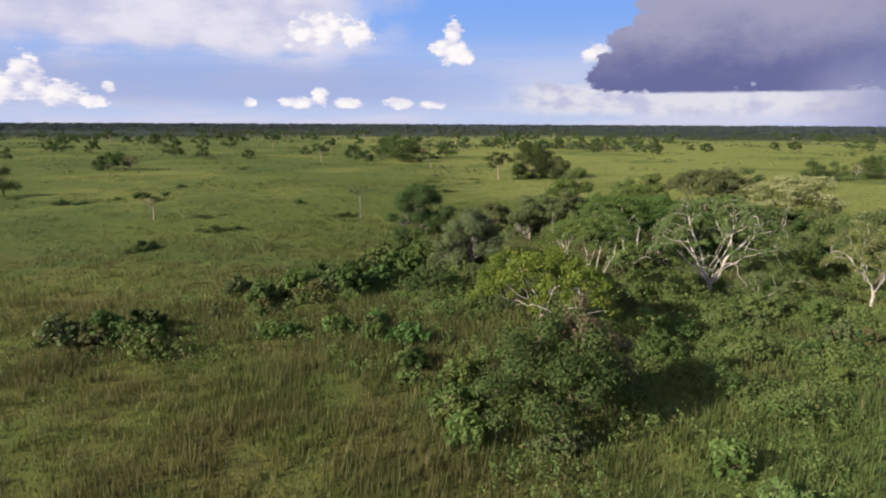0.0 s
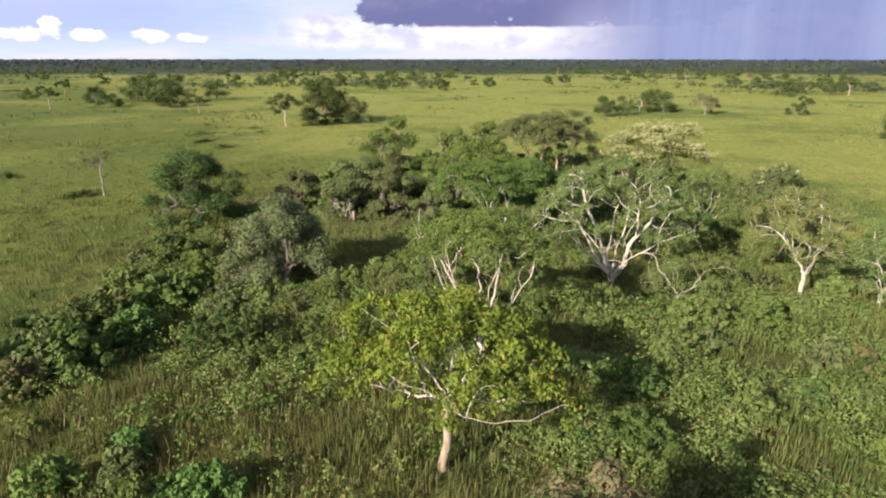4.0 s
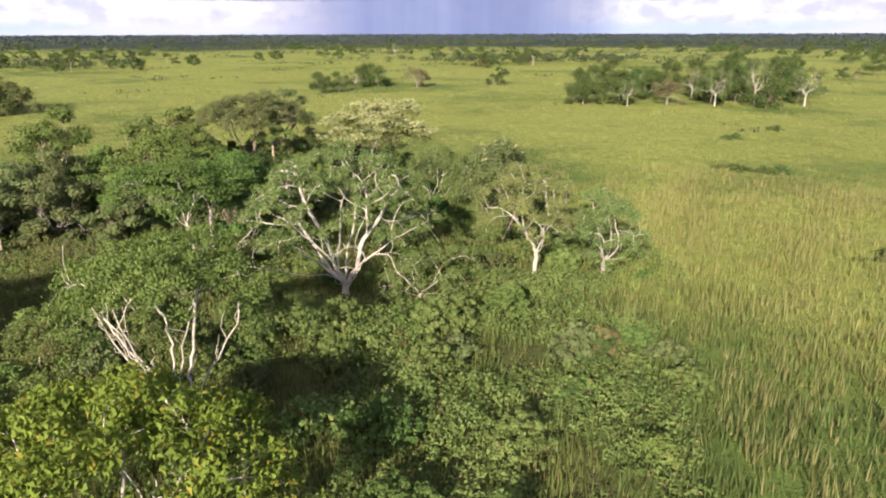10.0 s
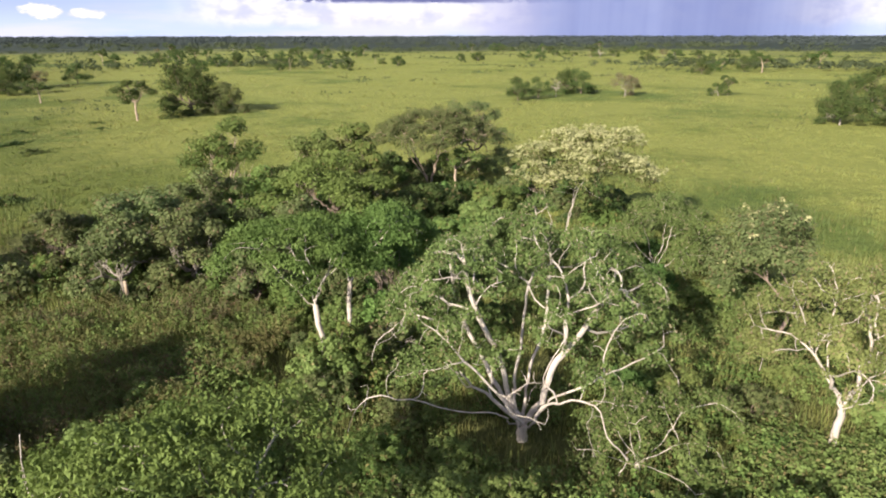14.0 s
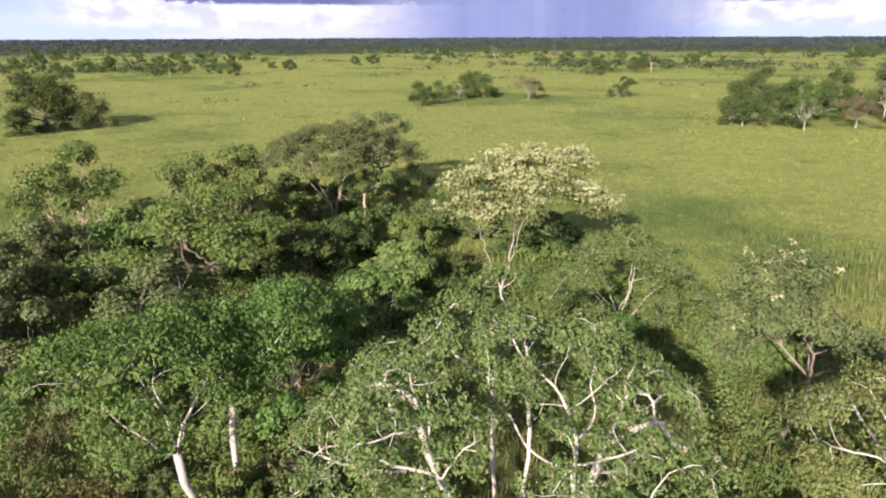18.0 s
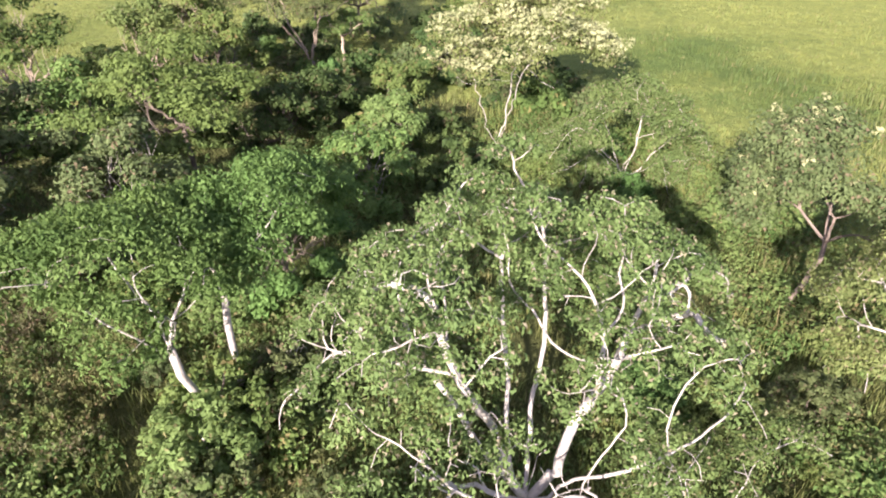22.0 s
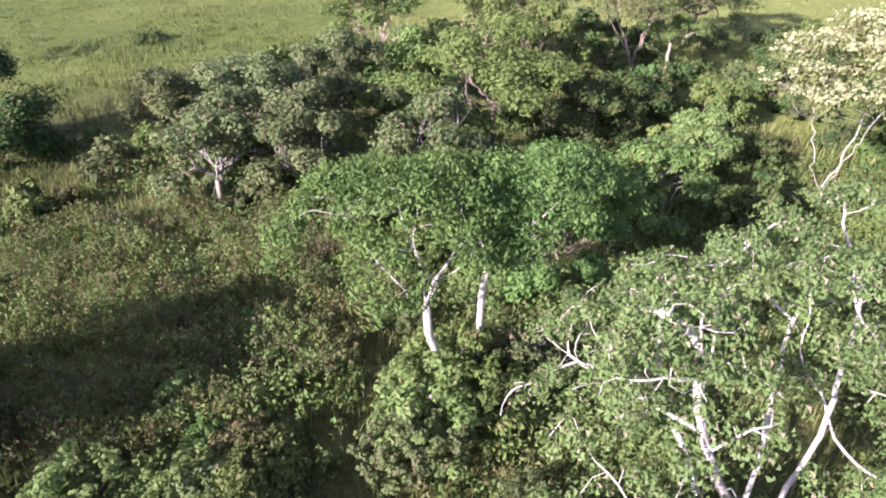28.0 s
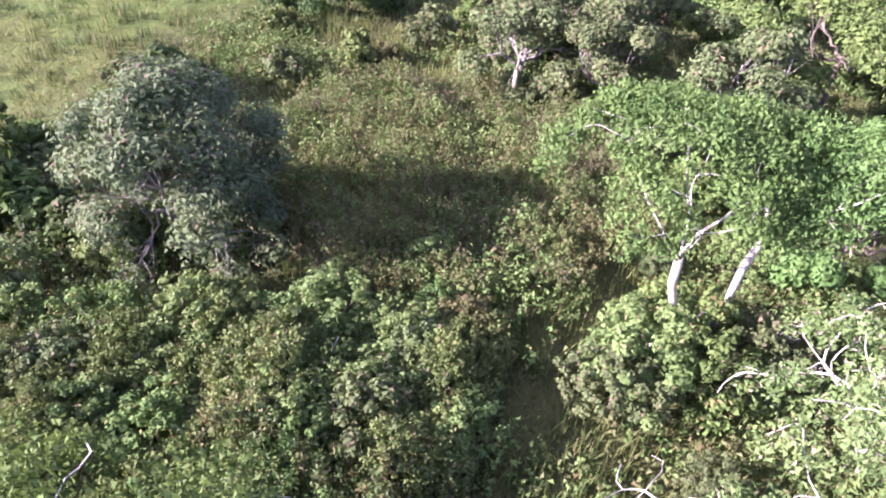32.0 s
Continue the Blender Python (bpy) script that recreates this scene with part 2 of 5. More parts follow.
def bark_material(name, light, dark, scale=3.0, cut=0.5):
    m, N = material(name)
    pos = N.add("ShaderNodeTexCoord").outputs["Object"]
    st = N.add("ShaderNodeMapping", Vector=pos)
    st.inputs["Scale"].default_value = (1.0, 1.0, 0.35)
    a, b = N.noise(st.outputs[0], scale, 6.0, 0.65), N.noise(st.outputs[0], scale * 7, 4.0, 0.6, 3.0)
    f = N.step(N.math("ADD", N.math("MULTIPLY", a, 0.7), N.math("MULTIPLY", b, 0.3)), cut - 0.13, cut + 0.13)
    p = N.add("ShaderNodeBsdfPrincipled", Base_Color=N.mix(f, dark, light), Roughness=0.85)
    bump = N.add("ShaderNodeBump", Strength=0.6, Distance=0.05, Height=b)
    N.t.links.new(bump.outputs[0], p.inputs["Normal"])
    finish(N, p.outputs[0])
    return m


def meadow_colour(N, pos, tuft=None):
    """Grass colour over the plain: fresh green, ripe gold and brown patches at several sizes, gold gaining towards the east."""
    xyz = N.add("ShaderNodeSeparateXYZ", Vector=pos)
    x, y = xyz.outputs[0], xyz.outputs[1]
    big, mid, small = N.noise(pos, 0.016, 4.0, 0.55), N.noise(pos, 0.05, 4.0, 0.6, 9.0), N.noise(pos, 0.30, 3.0, 0.5, 4.0)
    v = N.math("ADD", N.math("MULTIPLY", big, 1.0), N.math("ADD", N.math("MULTIPLY", mid, 0.5), N.math("MULTIPLY", small, 0.2)))
    east = N.math("MULTIPLY", N.step(N.math("ADD", x, N.math("MULTIPLY", y, 0.25)), 35.0, 80.0), 0.19)
    gold = N.step(N.math("ADD", v, east), 0.82, 1.06)
    green = N.mix(N.step(N.noise(pos, 0.02, 4.0, 0.6, 77.0), 0.42, 0.58), (0.138, 0.178, 0.042), (0.108, 0.158, 0.042))
    col = N.mix(gold, green, (0.240, 0.270, 0.074))
    col = N.mix(1.0, col, N.mix(N.step(x, -5.0, 40.0), (0.85, 0.84, 0.84), (1.0, 1.0, 1.0)), "MULTIPLY")
    near = N.math("MULTIPLY", N.step(y, 125.0, 45.0), N.step(x, 24.0, -8.0))
    brown = N.math("MULTIPLY", near, N.step(N.noise(pos, 0.16, 4.0, 0.6, 21.0), 0.36, 0.62))
    col = N.mix(N.math("MULTIPLY", brown, 0.75), col, (0.150, 0.130, 0.045))
    dark = N.step(N.noise(pos, 0.07, 5.0, 0.65, 43.0), 0.54, 0.72)
    col = N.mix(N.math("MULTIPLY", dark, 0.42), col, (0.080, 0.112, 0.026))
    clod = N.step(N.noise(pos, 0.8, 4.0, 0.65, 15.0), 0.32, 0.68)
    return N.mix(1.0, col, N.mix(clod, (0.83, 0.86, 0.87), (1.13, 1.11, 1.05)), "MULTIPLY")


def ground_material():
    m, N = material("meadow")
    pos = N.add("ShaderNodeTexCoord").outputs["Object"]
    fine = N.noise(pos, 2.3, 5.0, 0.7, 2.0)
    col = N.mix(N.math("MULTIPLY", N.step(fine, 0.30, 0.70), 0.28), meadow_colour(N, pos), (0.075, 0.090, 0.026))
    xyz = N.add("ShaderNodeSeparateXYZ", Vector=pos)
    ex, ey = N.math("DIVIDE", N.math("SUBTRACT", xyz.outputs[0], 22.0), 34.0), N.math("DIVIDE", N.math("SUBTRACT", xyz.outputs[1], 84.0), 44.0)
    r2 = N.math("ADD", N.math("MULTIPLY", ex, ex), N.math("MULTIPLY", ey, ey))
    wood = N.step(N.math("ADD", r2, N.math("MULTIPLY", N.noise(pos, 0.12, 3.0), 0.5)), 1.35, 1.05)
    col = N.mix(N.math("MULTIPLY", wood, 0.85), col, N.mix(fine, (0.055, 0.058, 0.024), (0.105, 0.112, 0.042)))
    away = N.add("ShaderNodeVectorMath", Vector=pos)
    away.operation = "LENGTH"
    # far ground takes the belt's dark blue-green, with its haze in the colour
    woods = N.step(N.math("ADD", away.outputs["Value"], N.math("MULTIPLY", N.noise(pos, 0.004, 4.0, 0.6, 3.0), 900.0)), 1150.0, 1500.0)
    col = N.mix(woods, col, N.mix(fine, (0.028, 0.040, 0.034), (0.046, 0.062, 0.048)))
    p = N.add("ShaderNodeBsdfPrincipled", Base_Color=col, Roughness=0.95)
    p.inputs["Specular IOR Level"].default_value = 0.1
    bump = N.add("ShaderNodeBump", Strength=0.9, Distance=0.35, Height=N.math("ADD", fine, N.noise(pos, 0.5, 4.0)))
    N.t.links.new(bump.outputs[0], p.inputs["Normal"])
    finish(N, p.outputs[0])
    return m


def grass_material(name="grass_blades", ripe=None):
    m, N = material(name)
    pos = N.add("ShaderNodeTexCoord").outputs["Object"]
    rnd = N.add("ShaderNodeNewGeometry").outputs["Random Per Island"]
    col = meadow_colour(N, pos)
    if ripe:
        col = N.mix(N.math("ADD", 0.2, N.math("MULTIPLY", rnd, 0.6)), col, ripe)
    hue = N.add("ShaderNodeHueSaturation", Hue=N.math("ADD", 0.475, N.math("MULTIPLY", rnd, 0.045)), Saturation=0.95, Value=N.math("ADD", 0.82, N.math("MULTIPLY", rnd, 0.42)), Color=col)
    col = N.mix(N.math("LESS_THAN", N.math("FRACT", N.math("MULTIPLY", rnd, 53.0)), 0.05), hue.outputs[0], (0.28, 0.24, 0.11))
    p = N.add("ShaderNodeBsdfPrincipled", Base_Color=col, Roughness=0.6)
    p.inputs["Specular IOR Level"].default_value = 0.25
    tr = N.add("ShaderNodeBsdfTranslucent", Color=col)
    mixer = N.add("ShaderNodeMixShader")
    mixer.inputs[0].default_value = 0.4
    N.t.links.new(p.outputs[0], mixer.inputs[1])
    N.t.links.new(tr.outputs[0], mixer.inputs[2])
    finish(N, mixer.outputs[0])
    return m


MEADOW, GRASS = ground_material(), grass_material()
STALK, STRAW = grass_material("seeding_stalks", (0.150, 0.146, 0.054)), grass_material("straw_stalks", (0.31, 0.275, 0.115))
LEAF = {
    "bright": leaf_material("leaves_bright", (0.090, 0.152, 0.026), (0.205, 0.300, 0.054), (0.30, 0.28, 0.05)),
    "mid": leaf_material("leaves_mid", (0.078, 0.130, 0.037), (0.188, 0.260, 0.074), (0.20, 0.18, 0.07)),
    "feather": leaf_material("leaves_feather", (0.082, 0.128, 0.035), (0.180, 0.250, 0.070), None),
    "silver": leaf_material("leaves_silver", (0.094, 0.142, 0.046), (0.176, 0.238, 0.078), (0.28, 0.24, 0.16), 0.07),
    "pale": leaf_material("leaves_pale", (0.128, 0.172, 0.058), (0.250, 0.300, 0.104), (0.27, 0.23, 0.13), 0.10),
    "grey": leaf_material("leaves_grey", (0.080, 0.112, 0.045), (0.172, 0.215, 0.084), (0.19, 0.15, 0.09), 0.08),
    "willow": leaf_material("leaves_willow", (0.085, 0.124, 0.056), (0.185, 0.236, 0.108), (0.17, 0.13, 0.09), 0.06),
    "brown": leaf_material("leaves_brown", (0.100, 0.104, 0.054), (0.200, 0.198, 0.100), (0.20, 0.14, 0.09), 0.25),
    "dark": leaf_material("leaves_dark", (0.044, 0.076, 0.025), (0.105, 0.155, 0.048), (0.14, 0.12, 0.06)),
    # haze and cloud shade are put into the horizon belt's blue-grey leaves
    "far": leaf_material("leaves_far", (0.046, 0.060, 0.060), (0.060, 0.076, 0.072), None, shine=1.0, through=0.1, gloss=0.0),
    # haze is put into the dulled olive of nearer woods and far scrub
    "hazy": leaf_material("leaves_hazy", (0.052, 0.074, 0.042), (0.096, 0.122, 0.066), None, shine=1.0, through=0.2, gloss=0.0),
    "herb": leaf_material("leaves_herb", (0.096, 0.146, 0.044), (0.205, 0.268, 0.086), (0.22, 0.20, 0.09), 0.04),
    "lush": leaf_material("leaves_lush", (0.058, 0.112, 0.032), (0.132, 0.214, 0.062), None),
    "umbrella": leaf_material("leaves_umbrella", (0.068, 0.128, 0.034), (0.155, 0.248, 0.070), None),
    "dry": leaf_material("leaves_dry", (0.100, 0.110, 0.044), (0.205, 0.210, 0.085), (0.16, 0.12, 0.06), 0.12),
    "cream": leaf_material("blossom_cream", (0.275, 0.285, 0.135), (0.43, 0.42, 0.225), None, shine=0.8, through=0.2),
}
BARK = {
    "white": bark_material("bark_white", (0.50, 0.455, 0.40), (0.27, 0.23, 0.19), 2.5, 0.42),
    "tan": bark_material("bark_tan", (0.46, 0.37, 0.28), (0.22, 0.17, 0.12)),
    "red": bark_material("bark_red", (0.29, 0.225, 0.18), (0.15, 0.115, 0.09)),
    "brown": bark_material("bark_brown", (0.20, 0.16, 0.12), (0.08, 0.06, 0.045)),
    "grey": bark_material("bark_grey", (0.34, 0.31, 0.27), (0.15, 0.13, 0.11)),
}


# ---------------------------------------------------------------- mesh helpers
def mesh_of(name, co, faces, mat, smooth=False):
    """A mesh from an array of corners and an array of faces with equally many corners."""
    me = bpy.data.meshes.new(name)
    co, faces = np.asarray(co, np.float32), np.asarray(faces, np.int32)
    n, k = faces.shape
    me.vertices.add(len(co))
    me.vertices.foreach_set("co", co.ravel())
    me.loops.add(n * k)
    me.loops.foreach_set("vertex_index", faces.ravel())
    me.polygons.add(n)
    me.polygons.foreach_set("loop_start", np.arange(0, n * k, k, dtype=np.int32))
    if smooth:
        me.polygons.foreach_set("use_smooth", np.ones(n, bool))
    me.materials.append(mat)
    me.update(calc_edges=True)
    return me


def part(name, me, parent, label=""):
    ob = new(name, me)
    ob.parent = parent
    return tagged(ob, label)


def tubes(limbs, sides=6):
    """Round limbs, each a list of (point, radius), as arrays of corners and quads."""
    co, fa = [], []
    most = sides
    for limb in limbs:
        pts = [Vector(p) for p, _ in limb]
        sides = 3 if limb[0][1] < 0.03 else most
        start = len(co)
        for i, (p, r) in enumerate(zip(pts, [r for _, r in limb])):
            d = (pts[min(i + 1, len(pts) - 1)] - pts[max(i - 1, 0)]).normalized()
            a = d.cross(Vector((0.31, 0.95, 0.02))).normalized()
            b = d.cross(a)
            for s in range(sides):
                w = 2 * math.pi * s / sides
                co.append(p + (a * math.cos(w) + b * math.sin(w)) * r)
        for i in range(len(pts) - 1):
            for s in range(sides):
                q, u = start + i * sides, (s + 1) % sides
                fa.append((q + s, q + u, q + sides + u, q + sides + s))
        for q in (start, start + (len(pts) - 1) * sides) if sides > 3 else ():
            for s in range(0, sides - 2, 2):
                fa.append((q, q + s + 1, q + s + 2, q + (s + 3) % sides))
    return np.array([tuple(c) for c in co]), np.array(fa)


def leaves(rng, centres, radii, count, size, squash=0.7, lift=0.5, slim=0.42, droop=0.0, tri=False):
    """count leaves round each centre: folded rhombs, more of them near the outside of the clump, facing mostly up and out."""
    centres, radii = np.asarray(centres, float), np.asarray(radii, float)
    n = len(centres) * count
    d = rng.normal(size=(n, 3))
    d /= np.linalg.norm(d, axis=1)[:, None] + 1e-9
    rad = rng.random(n) ** 0.45
    off = d * rad[:, None] * np.repeat(radii, count)[:, None]
    off[:, 2] *= squash
    off += rng.normal(size=(n, 3)) * 0.06 * np.repeat(radii, count)[:, None]
    p = np.repeat(centres, count, axis=0) + off
    nor = d * 0.9 + rng.normal(size=(n, 3)) * 0.22
    nor[:, 2] += lift
    nor /= np.linalg.norm(nor, axis=1)[:, None]
    t = np.cross(nor, rng.normal(size=(n, 3)))
    t[:, 2] -= droop
    t /= np.linalg.norm(t, axis=1)[:, None]
    b = np.cross(nor, t)
    L = (np.repeat(size, count) if np.ndim(size) else size) * (0.6 + 0.8 * rng.random(n))
    L = L[:, None]
    wd = L * slim * (0.8 + 0.4 * rng.random(n))[:, None]
    up = nor * wd * 0.35
    if tri:
        co = np.stack([p - t * L * 0.5 - b * wd * 0.35, p + b * wd * 0.6 + up, p + t * L * 0.5], axis=1).reshape(-1, 3)
        return co, np.arange(len(co)).reshape(-1, 3)
    co = np.stack([p - t * L * 0.5, p + b * wd * 0.5 + up, p + t * L * 0.5, p - b * wd * 0.5 + up], axis=1).reshape(-1, 3)
    return co, np.arange(len(co)).reshape(-1, 4)


def bend(rng, a, b, n, sag, wild):
    """A wandering line of n + 1 points from a to b, bowed up by sag."""
    a, b = Vector(a), Vector(b)
    long = (b - a).length
    out = []
    bow = Vector(rng.normal(size=3)).cross(b - a) * (wild * 1.6)
    for i in range(n + 1):
        u = i / n
        p = a.lerp(b, u) + Vector((0, 0, sag * long * 4 * u * (1 - u))) + bow * math.sin(math.pi * u)
        if 0 < i < n:
            p += Vector(rng.normal(size=3)) * wild * long
        out.append(p)
    return out


def branching(rng, tip, girth, mains, levels, centre, radii, reach, rise=0.05, spread=0.75, steep=(10, 60), fill=1.0, thin=0.009):
    """Limbs that fork again and again until they meet the crown's outline, an ellipsoid. Returns the lines of each main limb and all tips."""
    groups, tips = [], []
    step = 0.4

    def outside(p):
        return sum(((p[k] - centre[k]) / radii[k]) ** 2 for k in range(3 if p.z > centre[2] else 2)) > 1

    def grow(p, d, r, level, lines):
        n = max(2, int(reach * (0.78 ** level) * (0.75 + 0.5 * rng.random()) / step))
        pts, done = [(p.copy(), r)], False
        for i in range(n):
            out = Vector((p.x - tip.x, p.y - tip.y, 0))
            if out.length > 0.01:
                out.normalize()
            d = (d + Vector(rng.normal(size=3)) * 0.15 + Vector((0, 0, rise)) + out * 0.05).normalized()
            p = p + d * step
            pts.append((p.copy(), max(thin, r * (1 - 0.28 * (i + 1) / n))))
            if outside(p) or p.z < 0.4:
                done = True
                break
        lines.append(pts)
        if done or level >= levels:
            tips.append(tuple(p))
            return
        for _ in range(3 if rng.random() < 0.3 else 2):
            axis = Vector(rng.normal(size=3)).cross(d).normalized()
            turned = (d + axis * spread * (0.45 + 0.6 * rng.random())).normalized()
            grow(p, turned, pts[-1][1] * (0.78 if rng.random() < 0.4 else 0.62), level + 1, lines)
        if level >= 2 and rng.random() < fill:
            tips.append(tuple(p + Vector(rng.normal(size=3)) * 0.25))

    for m in range(mains):
        a = 2 * math.pi * (m + 0.35 * rng.random()) / mains
        mid = (steep[0] + steep[1]) / 2
        e = radians(rng.uniform(steep[0], mid) if m % 2 else rng.uniform(mid, steep[1]))
        lines = []
        grow(Vector(tip), Vector((math.cos(a) * math.cos(e), math.sin(a) * math.cos(e), math.sin(e))), girth * (0.5 + 0.2 * rng.random()), 0, lines)
        groups.append(lines)
    return groups, tips


def grown_tree(name, label, at, height, crown, seed, fork=0.15, mains=6, levels=5, reach=1.9, clump=0.8, count=150, size=0.17, leaf="silver", bark="white", girth=0.27,
               lean=(0.0, 0.0), shift=(0.0, 0.0), deep=0.6, squash=0.6, slim=0.55, rise=0.05, spread=0.75, steep=(10, 60), share=1.0, blossom=0, category="tree", group="", cut=0.0, fill=1.0, thin=0.009):
    """A tree whose limbs fork naturally inside its crown's outline. deep: the outline's lower reach as a share of the height;
    share: how many of the tips bear leaves; cut: tips lower than this share of the height stay bare."""
    rng = np.random.default_rng(seed)
    root = new(name)
    root.location = (at[0], at[1], 0)
    tagged(root, label, category, group)
    tip = Vector((lean[0], lean[1], height * fork))
    line = bend(rng, (0, 0, -0.4), tip, 5, 0.0, 0.015)
    co, fa = tubes([[(p, girth * (1.35 if i == 0 else 1.0 - 0.16 * i / 5)) for i, p in enumerate(line)]], 8)
    part("trunk", mesh_of("trunk", co, fa, BARK[bark], True), root)
    zc = height * (1 - deep * 0.5)
    rz = height - zc
    zc, rz = height - rz * 1.25, rz * 1.25
    groups, tips = branching(rng, tip, girth, mains, levels, (lean[0] + shift[0], lean[1] + shift[1], zc), (crown[0], crown[1], rz), reach, rise, spread, steep, fill, thin)
    for lines in groups:
        co, fa = tubes(lines, 6)
        part("limb", mesh_of("limb", co, fa, BARK[bark], True), root)
    cen = [(x, y, z - 0.1) for x, y, z in tips if z > cut * height and rng.random() < share]
    if count and cen:
        rad = clump * (0.65 + 0.6 * rng.random(len(cen)))
        co, fa = leaves(rng, cen, rad, count, size, squash, 0.5, slim, 0.0, True)
        top_leaves = part("crown", mesh_of("crown", co, fa, LEAF[leaf]), root)
    if blossom:
        tops = [c for c in cen if c[2] > zc - rz * 0.3]
        pts = [(c[0] + rng.normal() * clump * 0.5, c[1] + rng.normal() * clump * 0.5, c[2] + clump * squash * (0.6 + 0.4 * rng.random())) for c in tops for _ in range(max(1, int(blossom))) if rng.random() < blossom]
        co, fa = leaves(rng, pts, [0.3] * len(pts), 13, size * 0.9, 0.55, 0.7, 0.8, tri=True)
        part("blossom", mesh_of("blossom", co, fa, LEAF["cream"]), top_leaves, "cream flower heads over the crown")
    return root


def crown_points(rng, count, centre, radii, floor, gap, seed, bough):
    """Places under a lumpy dome, gathered into boughs: tilted cushions about bough metres wide with open room between them; gap leaves whole boughs out."""
    n = max(7, int(1.9 * radii[0] * radii[1] / bough ** 2))
    out = []
    for i in range(n):
        u = (i + 0.5) / n
        a = i * 2.39996 + rng.normal() * 0.22
        z = floor + (1 - floor) * (1 - u) ** 0.85
        flat = math.sqrt(max(0.0, 1 - z * z))
        lump = 1 + 0.12 * math.sin(3 * a + seed) + 0.08 * math.sin(5 * a + 2 * seed)
        if rng.random() < gap * 0.45:
            continue
        inner = rng.random() < 0.22
        k = lump * (rng.uniform(0.45, 0.75) if inner else rng.uniform(0.84, 1.0))
        c = np.array([centre[0] + radii[0] * flat * k * math.cos(a), centre[1] + radii[1] * flat * k * math.sin(a), centre[2] + radii[2] * z * (0.45 * k + 0.55)])
        c[2] += rng.normal() * 0.25
        r = bough * rng.uniform(0.62, 1.2)
        m = max(3, int(count / n * (r / bough) ** 2 * 1.15))
        w, q = rng.random(m) * 6.283, np.sqrt(rng.random(m))
        dx, dy = r * q * np.cos(w), r * q * np.sin(w)
        dz = r * (0.5 * (1 - q * q) - 0.25) - 0.5 * flat * (dx * math.cos(a) + dy * math.sin(a)) + rng.normal(size=m) * 0.1
        out.append(np.stack([c[0] + dx, c[1] + dy, c[2] + dz], 1))
    return np.concatenate(out)


def climbing(rng, starts, goals, step=0.34, kill=0.62, wander=0.26, lift=0.05):
    """Limbs that grow from the starts towards the goals, forking where goals part. Returns node places, parents and the main limb of each node."""
    pos, parent, main, head = [], [], [], []
    for m, line in enumerate(starts):
        for k, p in enumerate(line):
            pos.append(np.array(p))
            parent.append(len(pos) - 2 if k else -1)
            main.append(m)
            head.append(np.array(line[min(k + 1, len(line) - 1)]) - np.array(line[min(k, len(line) - 2)]))
    left = goals.copy()
    near, which = np.full(len(left), 1e9), np.zeros(len(left), int)
    fresh = 0
    for _ in range(70):
        if not len(left):
            break
        P = np.array(pos[fresh:])
        if len(P):
            dist = np.linalg.norm(left[:, None] - P[None], axis=2)
            j = dist.argmin(1)
            dmin = dist[np.arange(len(left)), j]
            better = dmin < near
            near, which = np.where(better, dmin, near), np.where(better, j + fresh, which)
        fresh = len(pos)
        keep = near > kill
        left, near, which = left[keep], near[keep], which[keep]
        for w in np.unique(which):
            to = left[which == w] - pos[w]
            d = (to / np.linalg.norm(to, axis=1)[:, None]).mean(0)
            h = head[w] / (np.linalg.norm(head[w]) + 1e-9)
            d = d / (np.linalg.norm(d) + 1e-9) + 0.55 * h + rng.normal(size=3) * wander
            d[2] += lift
            d /= np.linalg.norm(d) + 1e-9
            pos.append(pos[w] + d * step)
            parent.append(int(w))
            main.append(main[w])
            head.append(d)
        if len(pos) > 9000:
            break
    return pos, parent, main


